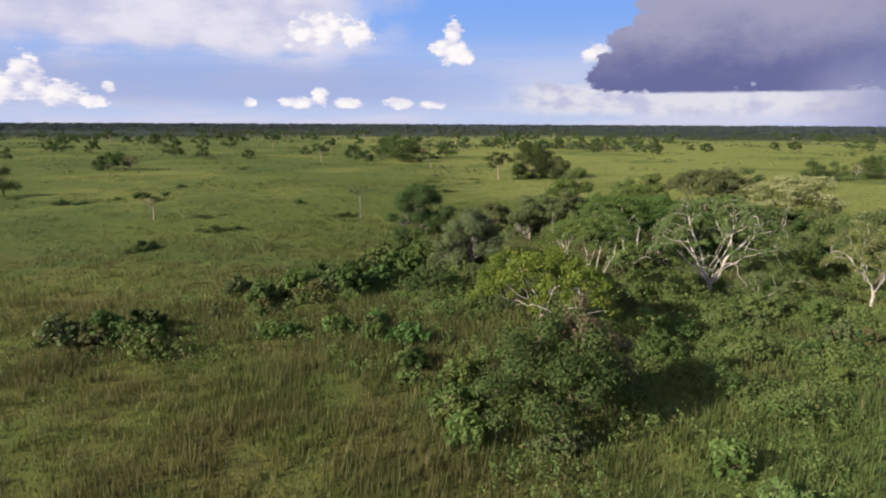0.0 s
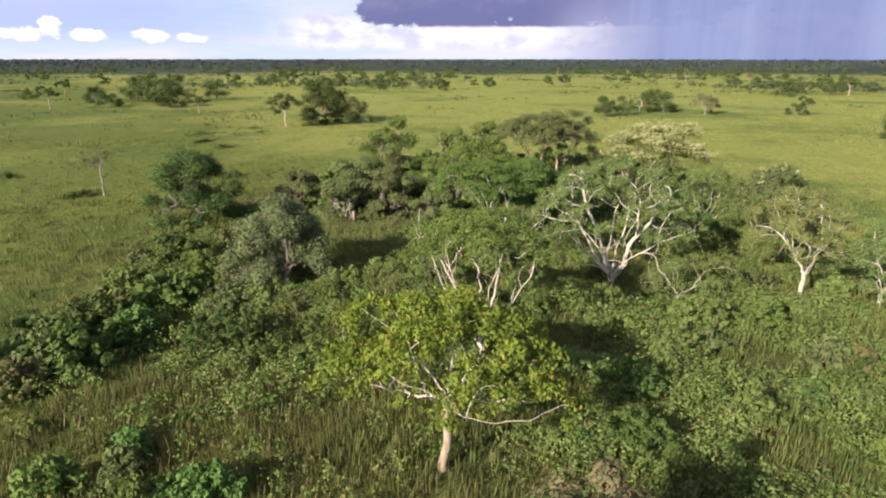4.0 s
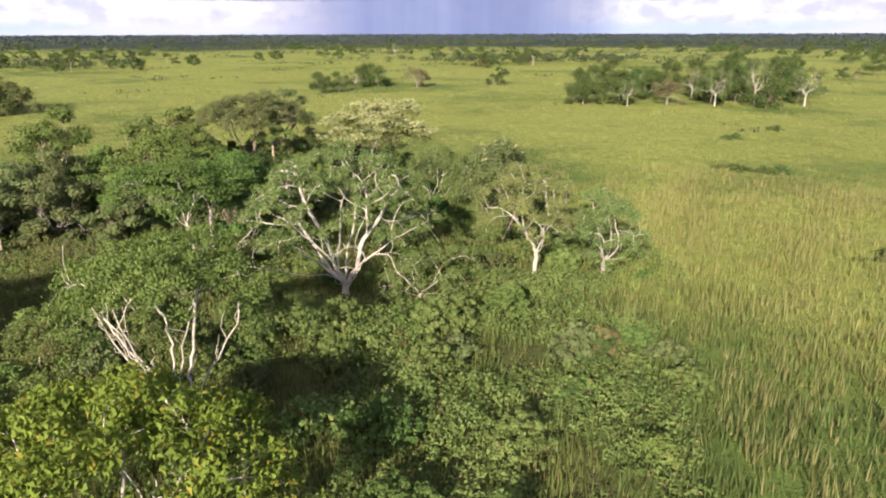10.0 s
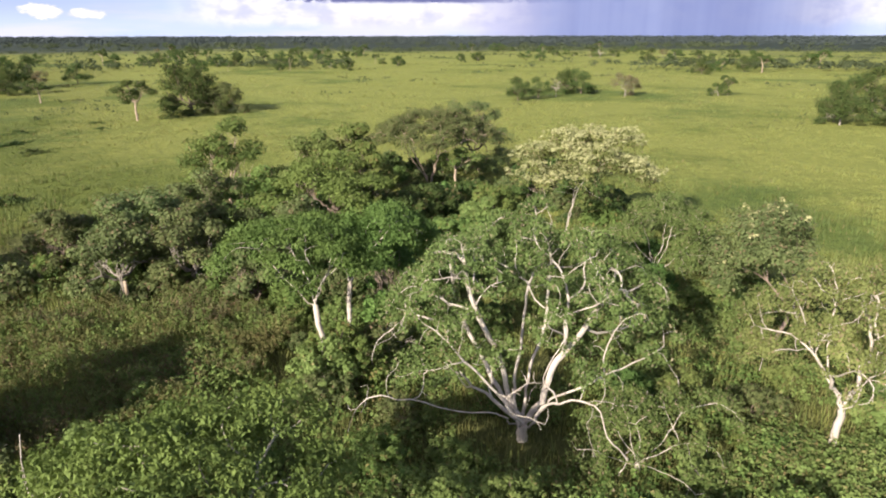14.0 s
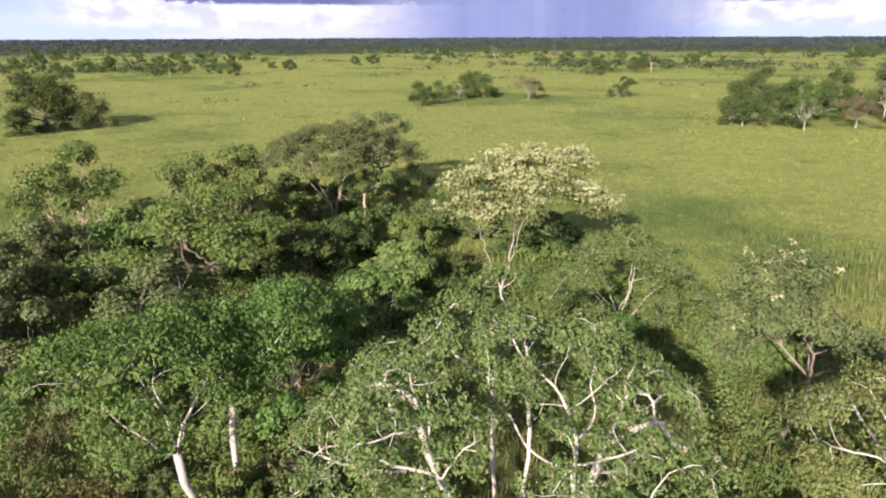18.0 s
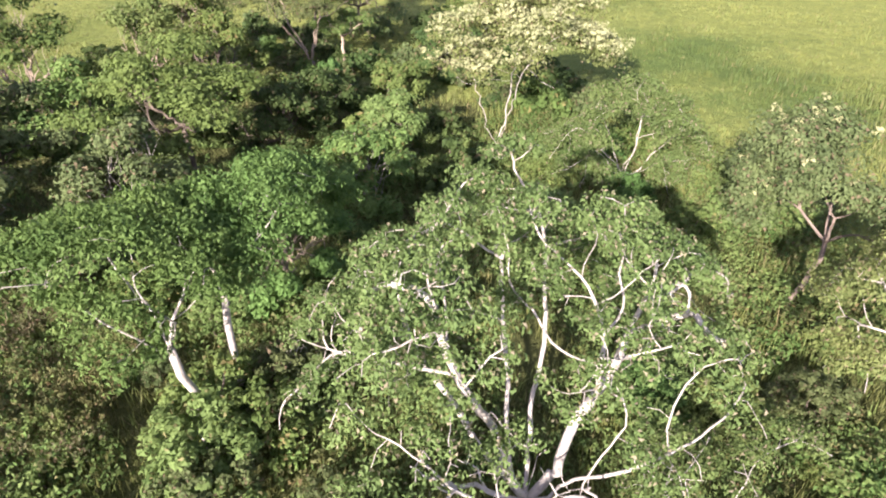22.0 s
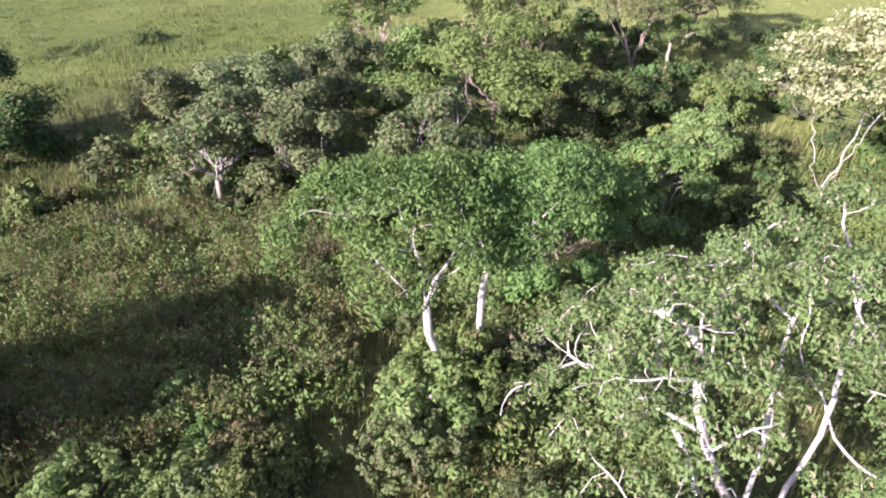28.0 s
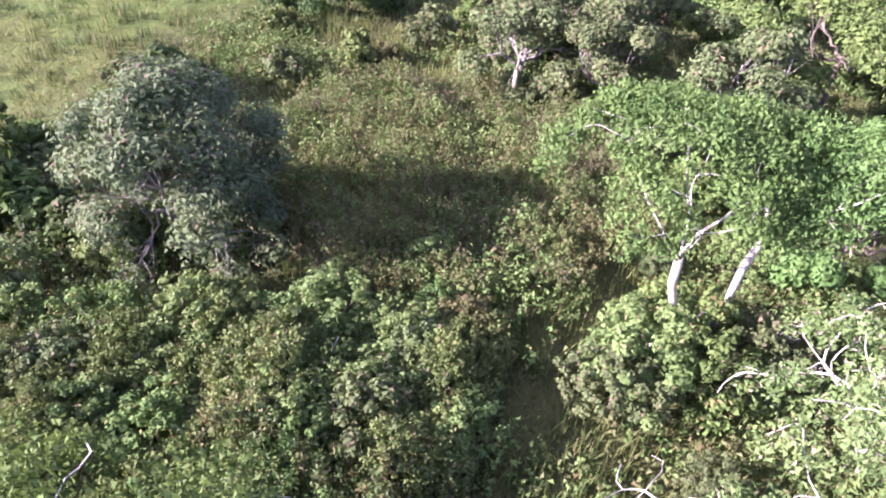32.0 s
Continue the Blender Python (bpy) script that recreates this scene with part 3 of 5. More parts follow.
def reaching_tree(name, label, at, height, crown, seed, fork=0.1, mains=6, first=2.4, steep=(25, 75), goals=300, clump=0.55, count=80, size=0.15, slim=0.55, leaf="silver", bark="white",
                  girth=0.27, lean=(0.0, 0.0), shift=(0.0, 0.0), deep=0.55, floor=-0.1, gap=0.0, squash=0.6, share=1.0, cut=0.0, thin=0.013, pipe=2.15, kill=0.62, aim=None, category="tree", group="",
                  fall=0.0, blossom=0, bough=1.25, bare=(), limb_bark="", wander=0.22):
    """A tree whose limbs reach out to every part of its crown. first: length of the straight run of the main limbs; deep: the crown's depth as a share of the height;
    floor: how far the dome curls under; fall: how much lower the rim hangs; aim: turn of the first main limb;
    bough: half width of the leafy cushions; bare: places, from the foot, that leafless limbs reach for."""
    rng = np.random.default_rng(seed)
    root = new(name)
    root.location = (at[0], at[1], 0)
    tagged(root, label, category, group)
    tip = Vector((lean[0], lean[1], height * fork))
    line = bend(rng, (0, 0, -0.4), tip, 5, 0.0, 0.02)
    part("trunk", mesh_of("trunk", *tubes([[(p, girth * (1.35 if i == 0 else 1.0 - 0.16 * i / 5)) for i, p in enumerate(line)]], 8), BARK[bark], True), root)
    rz = height * deep / (1 - floor)
    centre = (lean[0] + shift[0], lean[1] + shift[1], height - rz)
    pts = crown_points(rng, goals, centre, (crown[0], crown[1], rz), floor, gap, seed, bough)
    out = ((pts[:, 0] - centre[0]) / crown[0]) ** 2 + ((pts[:, 1] - centre[1]) / crown[1]) ** 2
    pts[:, 2] = np.maximum(pts[:, 2] - fall * out ** 1.5, 0.7)
    starts = []
    for m in range(mains):
        a = 2 * math.pi * (m + 0.5 * rng.random()) / mains + (aim if aim is not None else 0.0)
        e = radians(rng.uniform(*steep))
        long = first * (0.7 + 0.6 * rng.random())
        end = tip + Vector((math.cos(a) * math.cos(e), math.sin(a) * math.cos(e), math.sin(e))) * long
        starts.append([tuple(p) for p in bend(rng, tip, end, max(3, int(long / 0.4)), -0.03, 0.035 * min(1.0, 2.4 / long))])
    pos, parent, main = climbing(rng, starts, pts, kill=kill, wander=wander)
    kids = [[] for _ in pos]
    rad = [0.0] * len(pos)
    for i in range(len(pos) - 1, -1, -1):
        rad[i] = max(thin, sum(rad[k] ** pipe for k in kids[i]) ** (1 / pipe))
        if parent[i] >= 0:
            kids[parent[i]].append(i)
    for k in kids:
        k.sort(key=lambda i: -rad[i])
    most = max(rad[i] for i in range(len(pos)) if parent[i] < 0)
    scale = min(1.0, girth * 0.72 / most)
    size_of = [max(thin, r * (scale if r > 3 * thin else 1.0)) for r in rad]
    runs = [[] for _ in starts]
    for i in range(len(pos)):
        p = parent[i]
        if p >= 0 and kids[p][0] == i and not (parent[p] < 0):
            continue
        run = [(Vector(pos[p]), size_of[i])] if p >= 0 else []
        k = i
        while True:
            run.append((Vector(pos[k]), size_of[k]))
            if not kids[k]:
                break
            k = kids[k][0] if parent[k] >= 0 else -1
            if k < 0:
                break
        if len(run) > 1:
            runs[main[i]].append(run)
    for lines in runs:
        if lines:
            part("limb", mesh_of("limb", *tubes(lines, 6), BARK[limb_bark or bark], True), root)
    for goal in bare:
        run = bend(rng, tip, goal, 7, 0.02, 0.02)
        lines = [[(p, max(0.03, girth * 0.42 * (1 - 0.75 * i / 7))) for i, p in enumerate(run)]]
        for q in (3, 4, 5, 6, 7):
            side = run[q] + (run[q] - run[q - 1]) * rng.uniform(0.5, 1.3) + Vector(rng.normal(size=3)) * 0.3 + Vector((0, 0, 0.3))
            lines.append([(p, max(0.014, girth * 0.15 * (1 - 0.6 * i / 3))) for i, p in enumerate(bend(rng, run[q], side, 3, 0, 0.06))])
        part("limb", mesh_of("limb", *tubes(lines, 6), BARK[limb_bark or bark], True), root, "bare pale limb")
    cen = [tuple(p) for p in pts if p[2] > cut * height and rng.random() < share]
    rc = clump * (0.65 + 0.7 * rng.random(len(cen)))
    top_leaves = part("crown", mesh_of("crown", *leaves(rng, cen, rc, count, size, squash, 0.5, slim, 0.7, True), LEAF[leaf]), root)
    if blossom:
        tops = [c for c in cen if c[2] > centre[2] + 0.1 * rz]
        heads = [(c[0] + rng.normal() * clump * 0.5, c[1] + rng.normal() * clump * 0.5, c[2] + clump * squash * (0.5 + 0.5 * rng.random())) for c in tops for _ in range(blossom)]
        part("blossom", mesh_of("blossom", *leaves(rng, heads, [0.32] * len(heads), 12, size * 0.9, 0.5, 0.7, 0.8, tri=True), LEAF["cream"]), top_leaves, "cream flower heads over the crown")
    return root


def tree(name, label, at, height, crown, seed, fork=0.3, limbs=5, clumps=40, clump=1.1, count=150, size=0.22, leaf="mid", bark="white",
         girth=0.2, lean=(0.0, 0.0), shift=(0.0, 0.0), dome=0.55, squash=0.5, category="tree", group="", stems=1, blossom=0, bare=0, slim=0.42,
         twigs=3, inner=0.25, droop=0.0, low=0.0, tilt=0.0, lift=0.5, rough=0.06, tri=False, flowers=1.6, arch=0.07):
    """A broad tree: stems up to the fork, limbs out to clumps of leaves that fill a dome.
    crown: half widths (east, north); dome: the crown's depth as a share of the height; inner: share of clumps inside the dome;
    bare: leafless limbs that reach out of the crown; low: how far the rim hangs below the dome's foot."""
    rng = np.random.default_rng(seed)
    rx, ry = crown
    top = height
    foot = height * (1 - dome)
    cx, cy = lean[0] + shift[0], lean[1] + shift[1]
    cen, rad = [], []
    golden = 2.39996
    lobes = max(8, clumps // 4)
    gap = math.sqrt(rx * ry / lobes)
    for i in range(lobes):
        u = math.sqrt((i + 0.5) / lobes)
        a = i * golden + rng.normal() * 0.25
        k = u * (1.0 + 0.16 * math.sin(3 * a + seed) + rng.normal() * 0.07)
        z = foot + (top - foot) * math.sqrt(max(0.0, 1 - min(u, 1.0) ** 2)) - low * max(0.0, u - 0.7) * height
        z += tilt * math.cos(a) * u + rng.normal() * rough * height
        if rng.random() < inner:
            z -= (top - foot) * (0.2 + 0.35 * rng.random())
        for _ in range(clumps // lobes):
            r = clump * (0.65 + 0.6 * rng.random())
            o = rng.normal(size=3) * gap * 0.36
            cen.append((cx + rx * k * math.cos(a) * 0.92 + o[0], cy + ry * k * math.sin(a) * 0.92 + o[1], max(z - r * squash * 0.8 + 0.5 * o[2] - 0.12 * (o[0] ** 2 + o[1] ** 2) / gap, 0.5)))
            rad.append(r)
    clumps = len(cen)
    root = new(name)
    root.location = (at[0], at[1], 0)
    tagged(root, label, category, group)
    # stems and limbs
    hf = height * fork
    forks, trunk = [], []
    for s in range(stems):
        a = 2 * math.pi * (s + 0.3 * rng.random()) / max(stems, 1)
        o = 0.0 if stems == 1 else girth * 1.4
        base = Vector((o * math.cos(a), o * math.sin(a), -0.4))
        spread = 0.0 if stems == 1 else hf * 0.32
        tip = Vector((lean[0] * (0.75 if stems == 1 else 0.6) + spread * math.cos(a), lean[1] * 0.75 + spread * math.sin(a), hf * (0.9 + 0.2 * rng.random())))
        line = bend(rng, base, tip, 6, 0.0, 0.012)
        g = girth / math.sqrt(stems)
        trunk.append([(p, g * (1.35 if i == 0 else 1.0 - 0.30 * i / 6)) for i, p in enumerate(line)])
        forks.append((tip, g))
    co, fa = tubes(trunk, 8)
    part("trunk", mesh_of("trunk", co, fa, BARK[bark], True), root)
    order = sorted(range(clumps), key=lambda i: math.atan2(cen[i][1] - cy, cen[i][0] - cx))
    per = max(1, math.ceil(clumps / limbs))
    for j in range(0, clumps, per):
        ids = order[j:j + per]
        tip, g = forks[(j // per) % len(forks)]
        mean = sum((Vector(cen[i]) for i in ids), Vector()) / len(ids)
        goal = tip.lerp(mean, 0.62) - Vector((0, 0, 0.07 * height))
        main = bend(rng, tip, goal, 6, -arch, 0.045)
        g1 = g * 0.55
        lines = [[(p, g1 * (1 - 0.5 * i / 6)) for i, p in enumerate(main)]]
        ids = sorted(ids, key=lambda i: math.hypot(cen[i][0] - cx, cen[i][1] - cy))
        parts = 3 if len(ids) > 7 else 2 if len(ids) > 3 else 1
        for b in range(parts):
            some = ids[b * len(ids) // parts:(b + 1) * len(ids) // parts]
            if not some:
                continue
            m2 = sum((Vector(cen[i]) for i in some), Vector()) / len(some)
            q = 6 if b == parts - 1 else int(rng.integers(2, 6))
            sub = bend(rng, main[q], main[q].lerp(m2, 0.8), 5, -0.06, 0.06)
            g2 = g1 * 0.5
            lines.append([(p, g2 * (1 - 0.5 * k / 5)) for k, p in enumerate(sub)])
            for i in some:
                fine = bend(rng, sub[int(rng.integers(2, 5))], Vector(cen[i]) + Vector((0, 0, 0.1)), 3, 0.04, 0.07)
                g3 = g2 * 0.36
                lines.append([(p, max(0.009, g3 * (1 - 0.6 * k / 3))) for k, p in enumerate(fine)])
                for _ in range(twigs):
                    d = Vector(rng.normal(size=3))
                    d.z = abs(d.z) * 0.6
                    end = Vector(cen[i]) + d.normalized() * rad[i] * 0.8
                    tw = bend(rng, fine[int(rng.integers(1, 4))], end, 2, 0.02, 0.06)
                    lines.append([(p, max(0.007, g3 * 0.45 * (1 - 0.5 * k / 2))) for k, p in enumerate(tw)])
        co, fa = tubes(lines, 5)
        part("limb", mesh_of("limb", co, fa, BARK[bark], True), root)
    for _ in range(bare):
        a, tip = rng.random() * 6.283, forks[0][0]
        end = Vector((cx + rx * 0.95 * math.cos(a), cy + ry * 0.95 * math.sin(a), foot * (0.75 + 0.5 * rng.random())))
        line = bend(rng, tip, end, 6, 0.02, 0.04)
        lines = [[(p, max(0.02, girth * 0.42 * (1 - 0.8 * i / 6))) for i, p in enumerate(line)]]
        for q in (3, 4, 5):
            e2 = line[q] + Vector(rng.normal(size=3)) * 0.9 + Vector((0, 0, 0.7))
            lines.append([(p, max(0.012, girth * 0.14 * (1 - 0.6 * i / 3))) for i, p in enumerate(bend(rng, line[q], e2, 3, 0, 0.06))])
        co, fa = tubes(lines, 5)
        part("limb", mesh_of("limb", co, fa, BARK[bark], True), root, "bare pale limb")
    if count:
        co, fa = leaves(rng, cen, rad, count, size, squash, lift, slim, droop, tri)
        top_leaves = part("crown", mesh_of("crown", co, fa, LEAF[leaf]), root)
    if blossom:
        tops = [c for c in cen if c[2] > foot + 0.15 * (top - foot)]
        pick = [tops[int(k)] for k in rng.integers(0, len(tops), int(len(tops) * flowers))]
        pts = [(c[0] + rng.normal() * clump * 0.5, c[1] + rng.normal() * clump * 0.5, c[2] + clump * squash * (0.7 + 0.35 * rng.random())) for c in pick]
        co, fa = leaves(rng, pts, [0.34] * len(pts), blossom, size * 0.8, 0.5, 0.7, 0.8, tri=True)
        part("blossom", mesh_of("blossom", co, fa, LEAF["cream"]), top_leaves, "cream flower heads over the crown")
    return root


def bush(name, label, at, height, width, seed, leaf="herb", count=170, size=0.24, clumps=16, category="bush", group="", slim=0.45, bark="brown", squash=0.8, droop=0.0, sprig=1.0):
    """A bush that is leafy to the ground: several stems and a heap of clumps; sprig: size of the clumps against the usual."""
    rng = np.random.default_rng(seed)
    root = new(name)
    root.location = (at[0], at[1], 0)
    tagged(root, label, category, group)
    cen, rad = [], []
    for i in range(clumps):
        u = math.sqrt((i + 0.5) / clumps)
        a = i * 2.39996 + rng.normal() * 0.4
        k = u * (1 + 0.25 * math.sin(2 * a + seed) + 0.12 * rng.normal())
        r = sprig * width * (0.17 + 0.17 * rng.random())
        top = height * (math.sqrt(max(0.05, 1 - 0.8 * u * u)) * (0.62 + 0.62 * rng.random()))
        p = (width * 0.8 * k * math.cos(a), width * 0.8 * k * math.sin(a), max(0.2 * height, top - r * squash))
        cen.append(p)
        rad.append(r)
        if i % max(1, clumps // 4) == 0:
            stem = [(q, 0.05 * (1 - 0.7 * j / 3)) for j, q in enumerate(bend(rng, (p[0] * 0.15, p[1] * 0.15, -0.2), p, 3, 0.05, 0.05))]
            part("stem", mesh_of("stem", *tubes([stem], 5), BARK[bark], True), root)
    co, fa = leaves(rng, cen, rad, count, size, squash, 0.45, slim, droop, True)
    part("foliage", mesh_of("foliage", co, fa, LEAF[leaf]), root)
    return root

# ---------------------------------------------------------------- the plain
def land(x, y):
    """Height of the plain: low swells of a hand's width or two."""
    return 0.16 * np.sin(x * 0.11 + 0.6) * np.cos(y * 0.093) + 0.10 * np.sin(x * 0.041 - y * 0.057) + 0.07 * np.sin(x * 0.31 + y * 0.27)


rings, spokes = 90, 144
rr = np.concatenate([[0.01], 2.0 * (4900 / 2.0) ** (np.arange(rings) / (rings - 1))])
th = np.arange(spokes) * 2 * np.pi / spokes
gx, gy = 20 + rr[:, None] * np.cos(th), 60 + rr[:, None] * np.sin(th)
co = np.stack([gx, gy, land(gx, gy) * np.exp(-rr[:, None] / 600)], axis=2).reshape(-1, 3)
i, j = np.meshgrid(np.arange(rings), np.arange(spokes), indexing="ij")
k = (j + 1) % spokes
fa = np.stack([i * spokes + j, (i + 1) * spokes + j, (i + 1) * spokes + k, i * spokes + k], axis=2).reshape(-1, 4)
tagged(new("ground", mesh_of("ground", co, fa, MEADOW, True)), "flat grassy plain reaching to the wooded horizon", "ground", kind="structure")

# ---------------------------------------------------------------- the trees of the thicket
reaching_tree("spreading_tree", "broad old tree with white limbs and silvery leaves", (29.2, 67.6), 9.8, (7.6, 7.3), 11, fork=0.08, mains=11, first=2.3, steep=(32, 78), goals=1050, clump=0.44, count=72,
              size=0.15, leaf="silver", bark="white", girth=0.29, shift=(1.5, 2.4), deep=0.58, floor=-0.05, gap=0.3, share=0.95, cut=0.50, fall=0.8, thin=0.0145, pipe=2.12, kill=0.34, bough=1.15,
              bare=((-3.4, 0.4, 4.3),), wander=0.17)
reaching_tree("leafy_tree", "bright green large-leaved tree with bare pale limbs", (7.9, 49.1), 7.4, (5.7, 5.4), 23, fork=0.46, mains=7, first=2.0, steep=(12, 62), goals=380, clump=0.62, count=75,
              size=0.23, leaf="bright", bark="tan", girth=0.22, lean=(0.1, 0.1), shift=(0.2, 1.8), deep=0.46, floor=-0.1, gap=0.35, share=0.95, thin=0.018, kill=0.8, pipe=2.2, bough=1.3, limb_bark="white",
              bare=((-2.5, 1.4, 3.9), (3.0, -2.2, 4.1)))
reaching_tree("umbrella_tree", "feathery flat-topped tree with white forked stems", (13.5, 57.9), 8.9, (4.4, 3.6), 31, fork=0.12, mains=5, first=4.2, steep=(64, 80), goals=300, clump=0.6, count=105,
              size=0.15, leaf="feather", bark="white", girth=0.15, wander=0.34, shift=(0.4, 2.8), deep=0.22, floor=0.05, gap=0.3, squash=0.45, thin=0.018, kill=0.7, cut=0.68, pipe=2.35, bough=1.15,
              bare=((-2.7, 4.4, 7.6), (-1.9, 1.2, 7.2), (0.3, -1.4, 6.9), (1.6, -3.2, 7.4), (-2.4, -0.2, 7.0)))
reaching_tree("umbrella_tree", "flat-topped green tree on a white forked stem", (22.3, 76.6), 9.0, (4.0, 3.3), 43, fork=0.54, mains=4, first=1.6, steep=(48, 70), goals=360, clump=0.62, count=120,
              size=0.16, leaf="umbrella", bark="white", girth=0.17, lean=(-0.3, 0.0), shift=(-0.8, 1.7), deep=0.21, floor=-0.05, gap=0.15, squash=0.5, fall=0.45, cut=0.50, thin=0.016, pipe=2.3, bough=1.15)
reaching_tree("umbrella_tree", "flat-topped green tree on a white leaning stem", (23.9, 77.6), 8.8, (3.8, 2.9), 44, fork=0.60, mains=4, first=1.5, steep=(48, 70), goals=270, clump=0.62, count=120,
              size=0.16, leaf="umbrella", bark="white", girth=0.15, lean=(0.4, 0.1), shift=(1.8, 1.3), deep=0.21, floor=-0.05, gap=0.15, squash=0.5, fall=0.45, cut=0.50, thin=0.016, pipe=2.3, bough=1.1)
reaching_tree("sparse_tree", "thin-leaved tree with several cream stems", (42.4, 60.7), 7.8, (4.8, 4.2), 52, fork=0.22, mains=5, first=2.2, steep=(50, 82), goals=340, clump=0.58, count=95,
              size=0.15, leaf="pale", bark="white", girth=0.19, shift=(0.4, 1.0), deep=0.44, gap=0.15, share=0.9, thin=0.016, pipe=2.25, fall=0.5, cut=0.52, kill=0.4, bough=1.0)
reaching_tree("sparse_tree", "silvery half-bare tree with twisted white limbs", (46.4, 57.1), 6.4, (3.7, 3.4), 57, fork=0.14, mains=5, first=1.3, steep=(42, 80), goals=320, clump=0.5, count=85,
              size=0.14, leaf="silver", bark="white", girth=0.19, shift=(0.6, 0.6), deep=0.62, gap=0.2, share=0.9, thin=0.016, pipe=2.25, fall=0.4, kill=0.4, bough=0.9)
grown_tree("flowering_tree", "leaning red-barked tree with scattered cream flower heads", (46.7, 68.1), 8.4, (5.0, 4.6), 63, fork=0.34, mains=4, levels=5, reach=2.0, clump=0.95, count=150,
           size=0.19, leaf="grey", bark="red", girth=0.13, lean=(1.6, -0.2), shift=(1.6, 1.0), deep=0.5, rise=0.05, steep=(45, 80), cut=0.46, blossom=0.3)
reaching_tree("small_tree", "low light green tree with white twisted stems", (50.3, 80.5), 6.0, (5.4, 4.8), 66, fork=0.15, mains=7, first=1.5, steep=(20, 75), goals=300, clump=0.68, count=115,
              size=0.15, leaf="silver", bark="white", girth=0.18, shift=(0.4, 0.6), deep=0.62, gap=0.2, thin=0.011, cut=0.2, fall=0.8)
reaching_tree("blossom_tree", "tall tree on split pale stems, covered in cream blossom", (47.3, 88.9), 10.5, (6.0, 5.5), 75, fork=0.04, mains=3, first=6.2, steep=(68, 80), wander=0.14, goals=290, clump=0.95, count=105,
              size=0.2, leaf="pale", bark="white", girth=0.22, shift=(2.0, 0.0), deep=0.44, floor=-0.05, gap=0.2, squash=0.6, kill=0.9, fall=0.2, cut=0.62, thin=0.01, blossom=7, bough=1.4)
reaching_tree("flat_tree", "dull olive flat-topped tree with a pinkish split trunk", (46.6, 114.2), 9.4, (8.0, 6.6), 83, fork=0.10, mains=4, first=4.2, steep=(52, 74), goals=420, clump=0.8, count=120,
              size=0.2, leaf="grey", bark="tan", girth=0.44, shift=(1.2, 2.4), deep=0.34, floor=0.05, gap=0.25, squash=0.5, thin=0.022, share=0.95, kill=0.6, fall=0.3, cut=0.64, bough=1.5)
tree("umbrella_tree", "small green umbrella tree on a pale trunk", (49.6, 113.2), 5.8, (3.2, 2.8), 85, fork=0.55, limbs=5, clumps=30, clump=0.8, count=190, size=0.22,
     leaf="mid", bark="tan", girth=0.18, dome=0.28, squash=0.42, tri=True)
tree("round_tree", "dark green round-crowned tree behind the flat-topped one", (58.0, 124.0), 9.6, (5.4, 5.0), 87, fork=0.3, limbs=6, clumps=64, clump=1.2, count=190, size=0.28,
     leaf="grey", bark="brown", girth=0.25, dome=0.66, squash=0.62, inner=0.2, tri=True)
bush("round_bush", "dark rounded bush at the edge of the field", (69.5, 114.0), 3.6, 4.6, 88, leaf="grey", count=260, clumps=22)
tree("round_tree", "dull green dense round tree", (-3.4, 103.0), 8.4, (5.0, 4.8), 91, fork=0.15, limbs=6, clumps=150, clump=1.25, count=240, size=0.27, slim=0.5,
     leaf="dark", bark="grey", girth=0.25, dome=0.9, squash=0.8, inner=0.35, low=0.05, rough=0.03, twigs=1, tri=True)
tree("willowy_tree", "silvery grey bushy tree with narrow leaves", (3.5, 75.8), 7.7, (4.3, 4.1), 93, fork=0.2, limbs=6, clumps=190, clump=1.0, count=240, size=0.24,
     leaf="willow", bark="grey", girth=0.2, dome=0.85, squash=0.8, inner=0.35, slim=0.45, rough=0.03, tri=True)
bush("large_bush", "dense dark bush with mixed green and brown leaves", (7.2, 36.6), 6.4, 4.8, 95, leaf="dark", count=480, clumps=44, size=0.25)
bush("large_bush", "dense dark bush with mixed green and brown leaves", (9.4, 38.2), 6.8, 3.2, 96, leaf="brown", count=430, clumps=30, size=0.24)

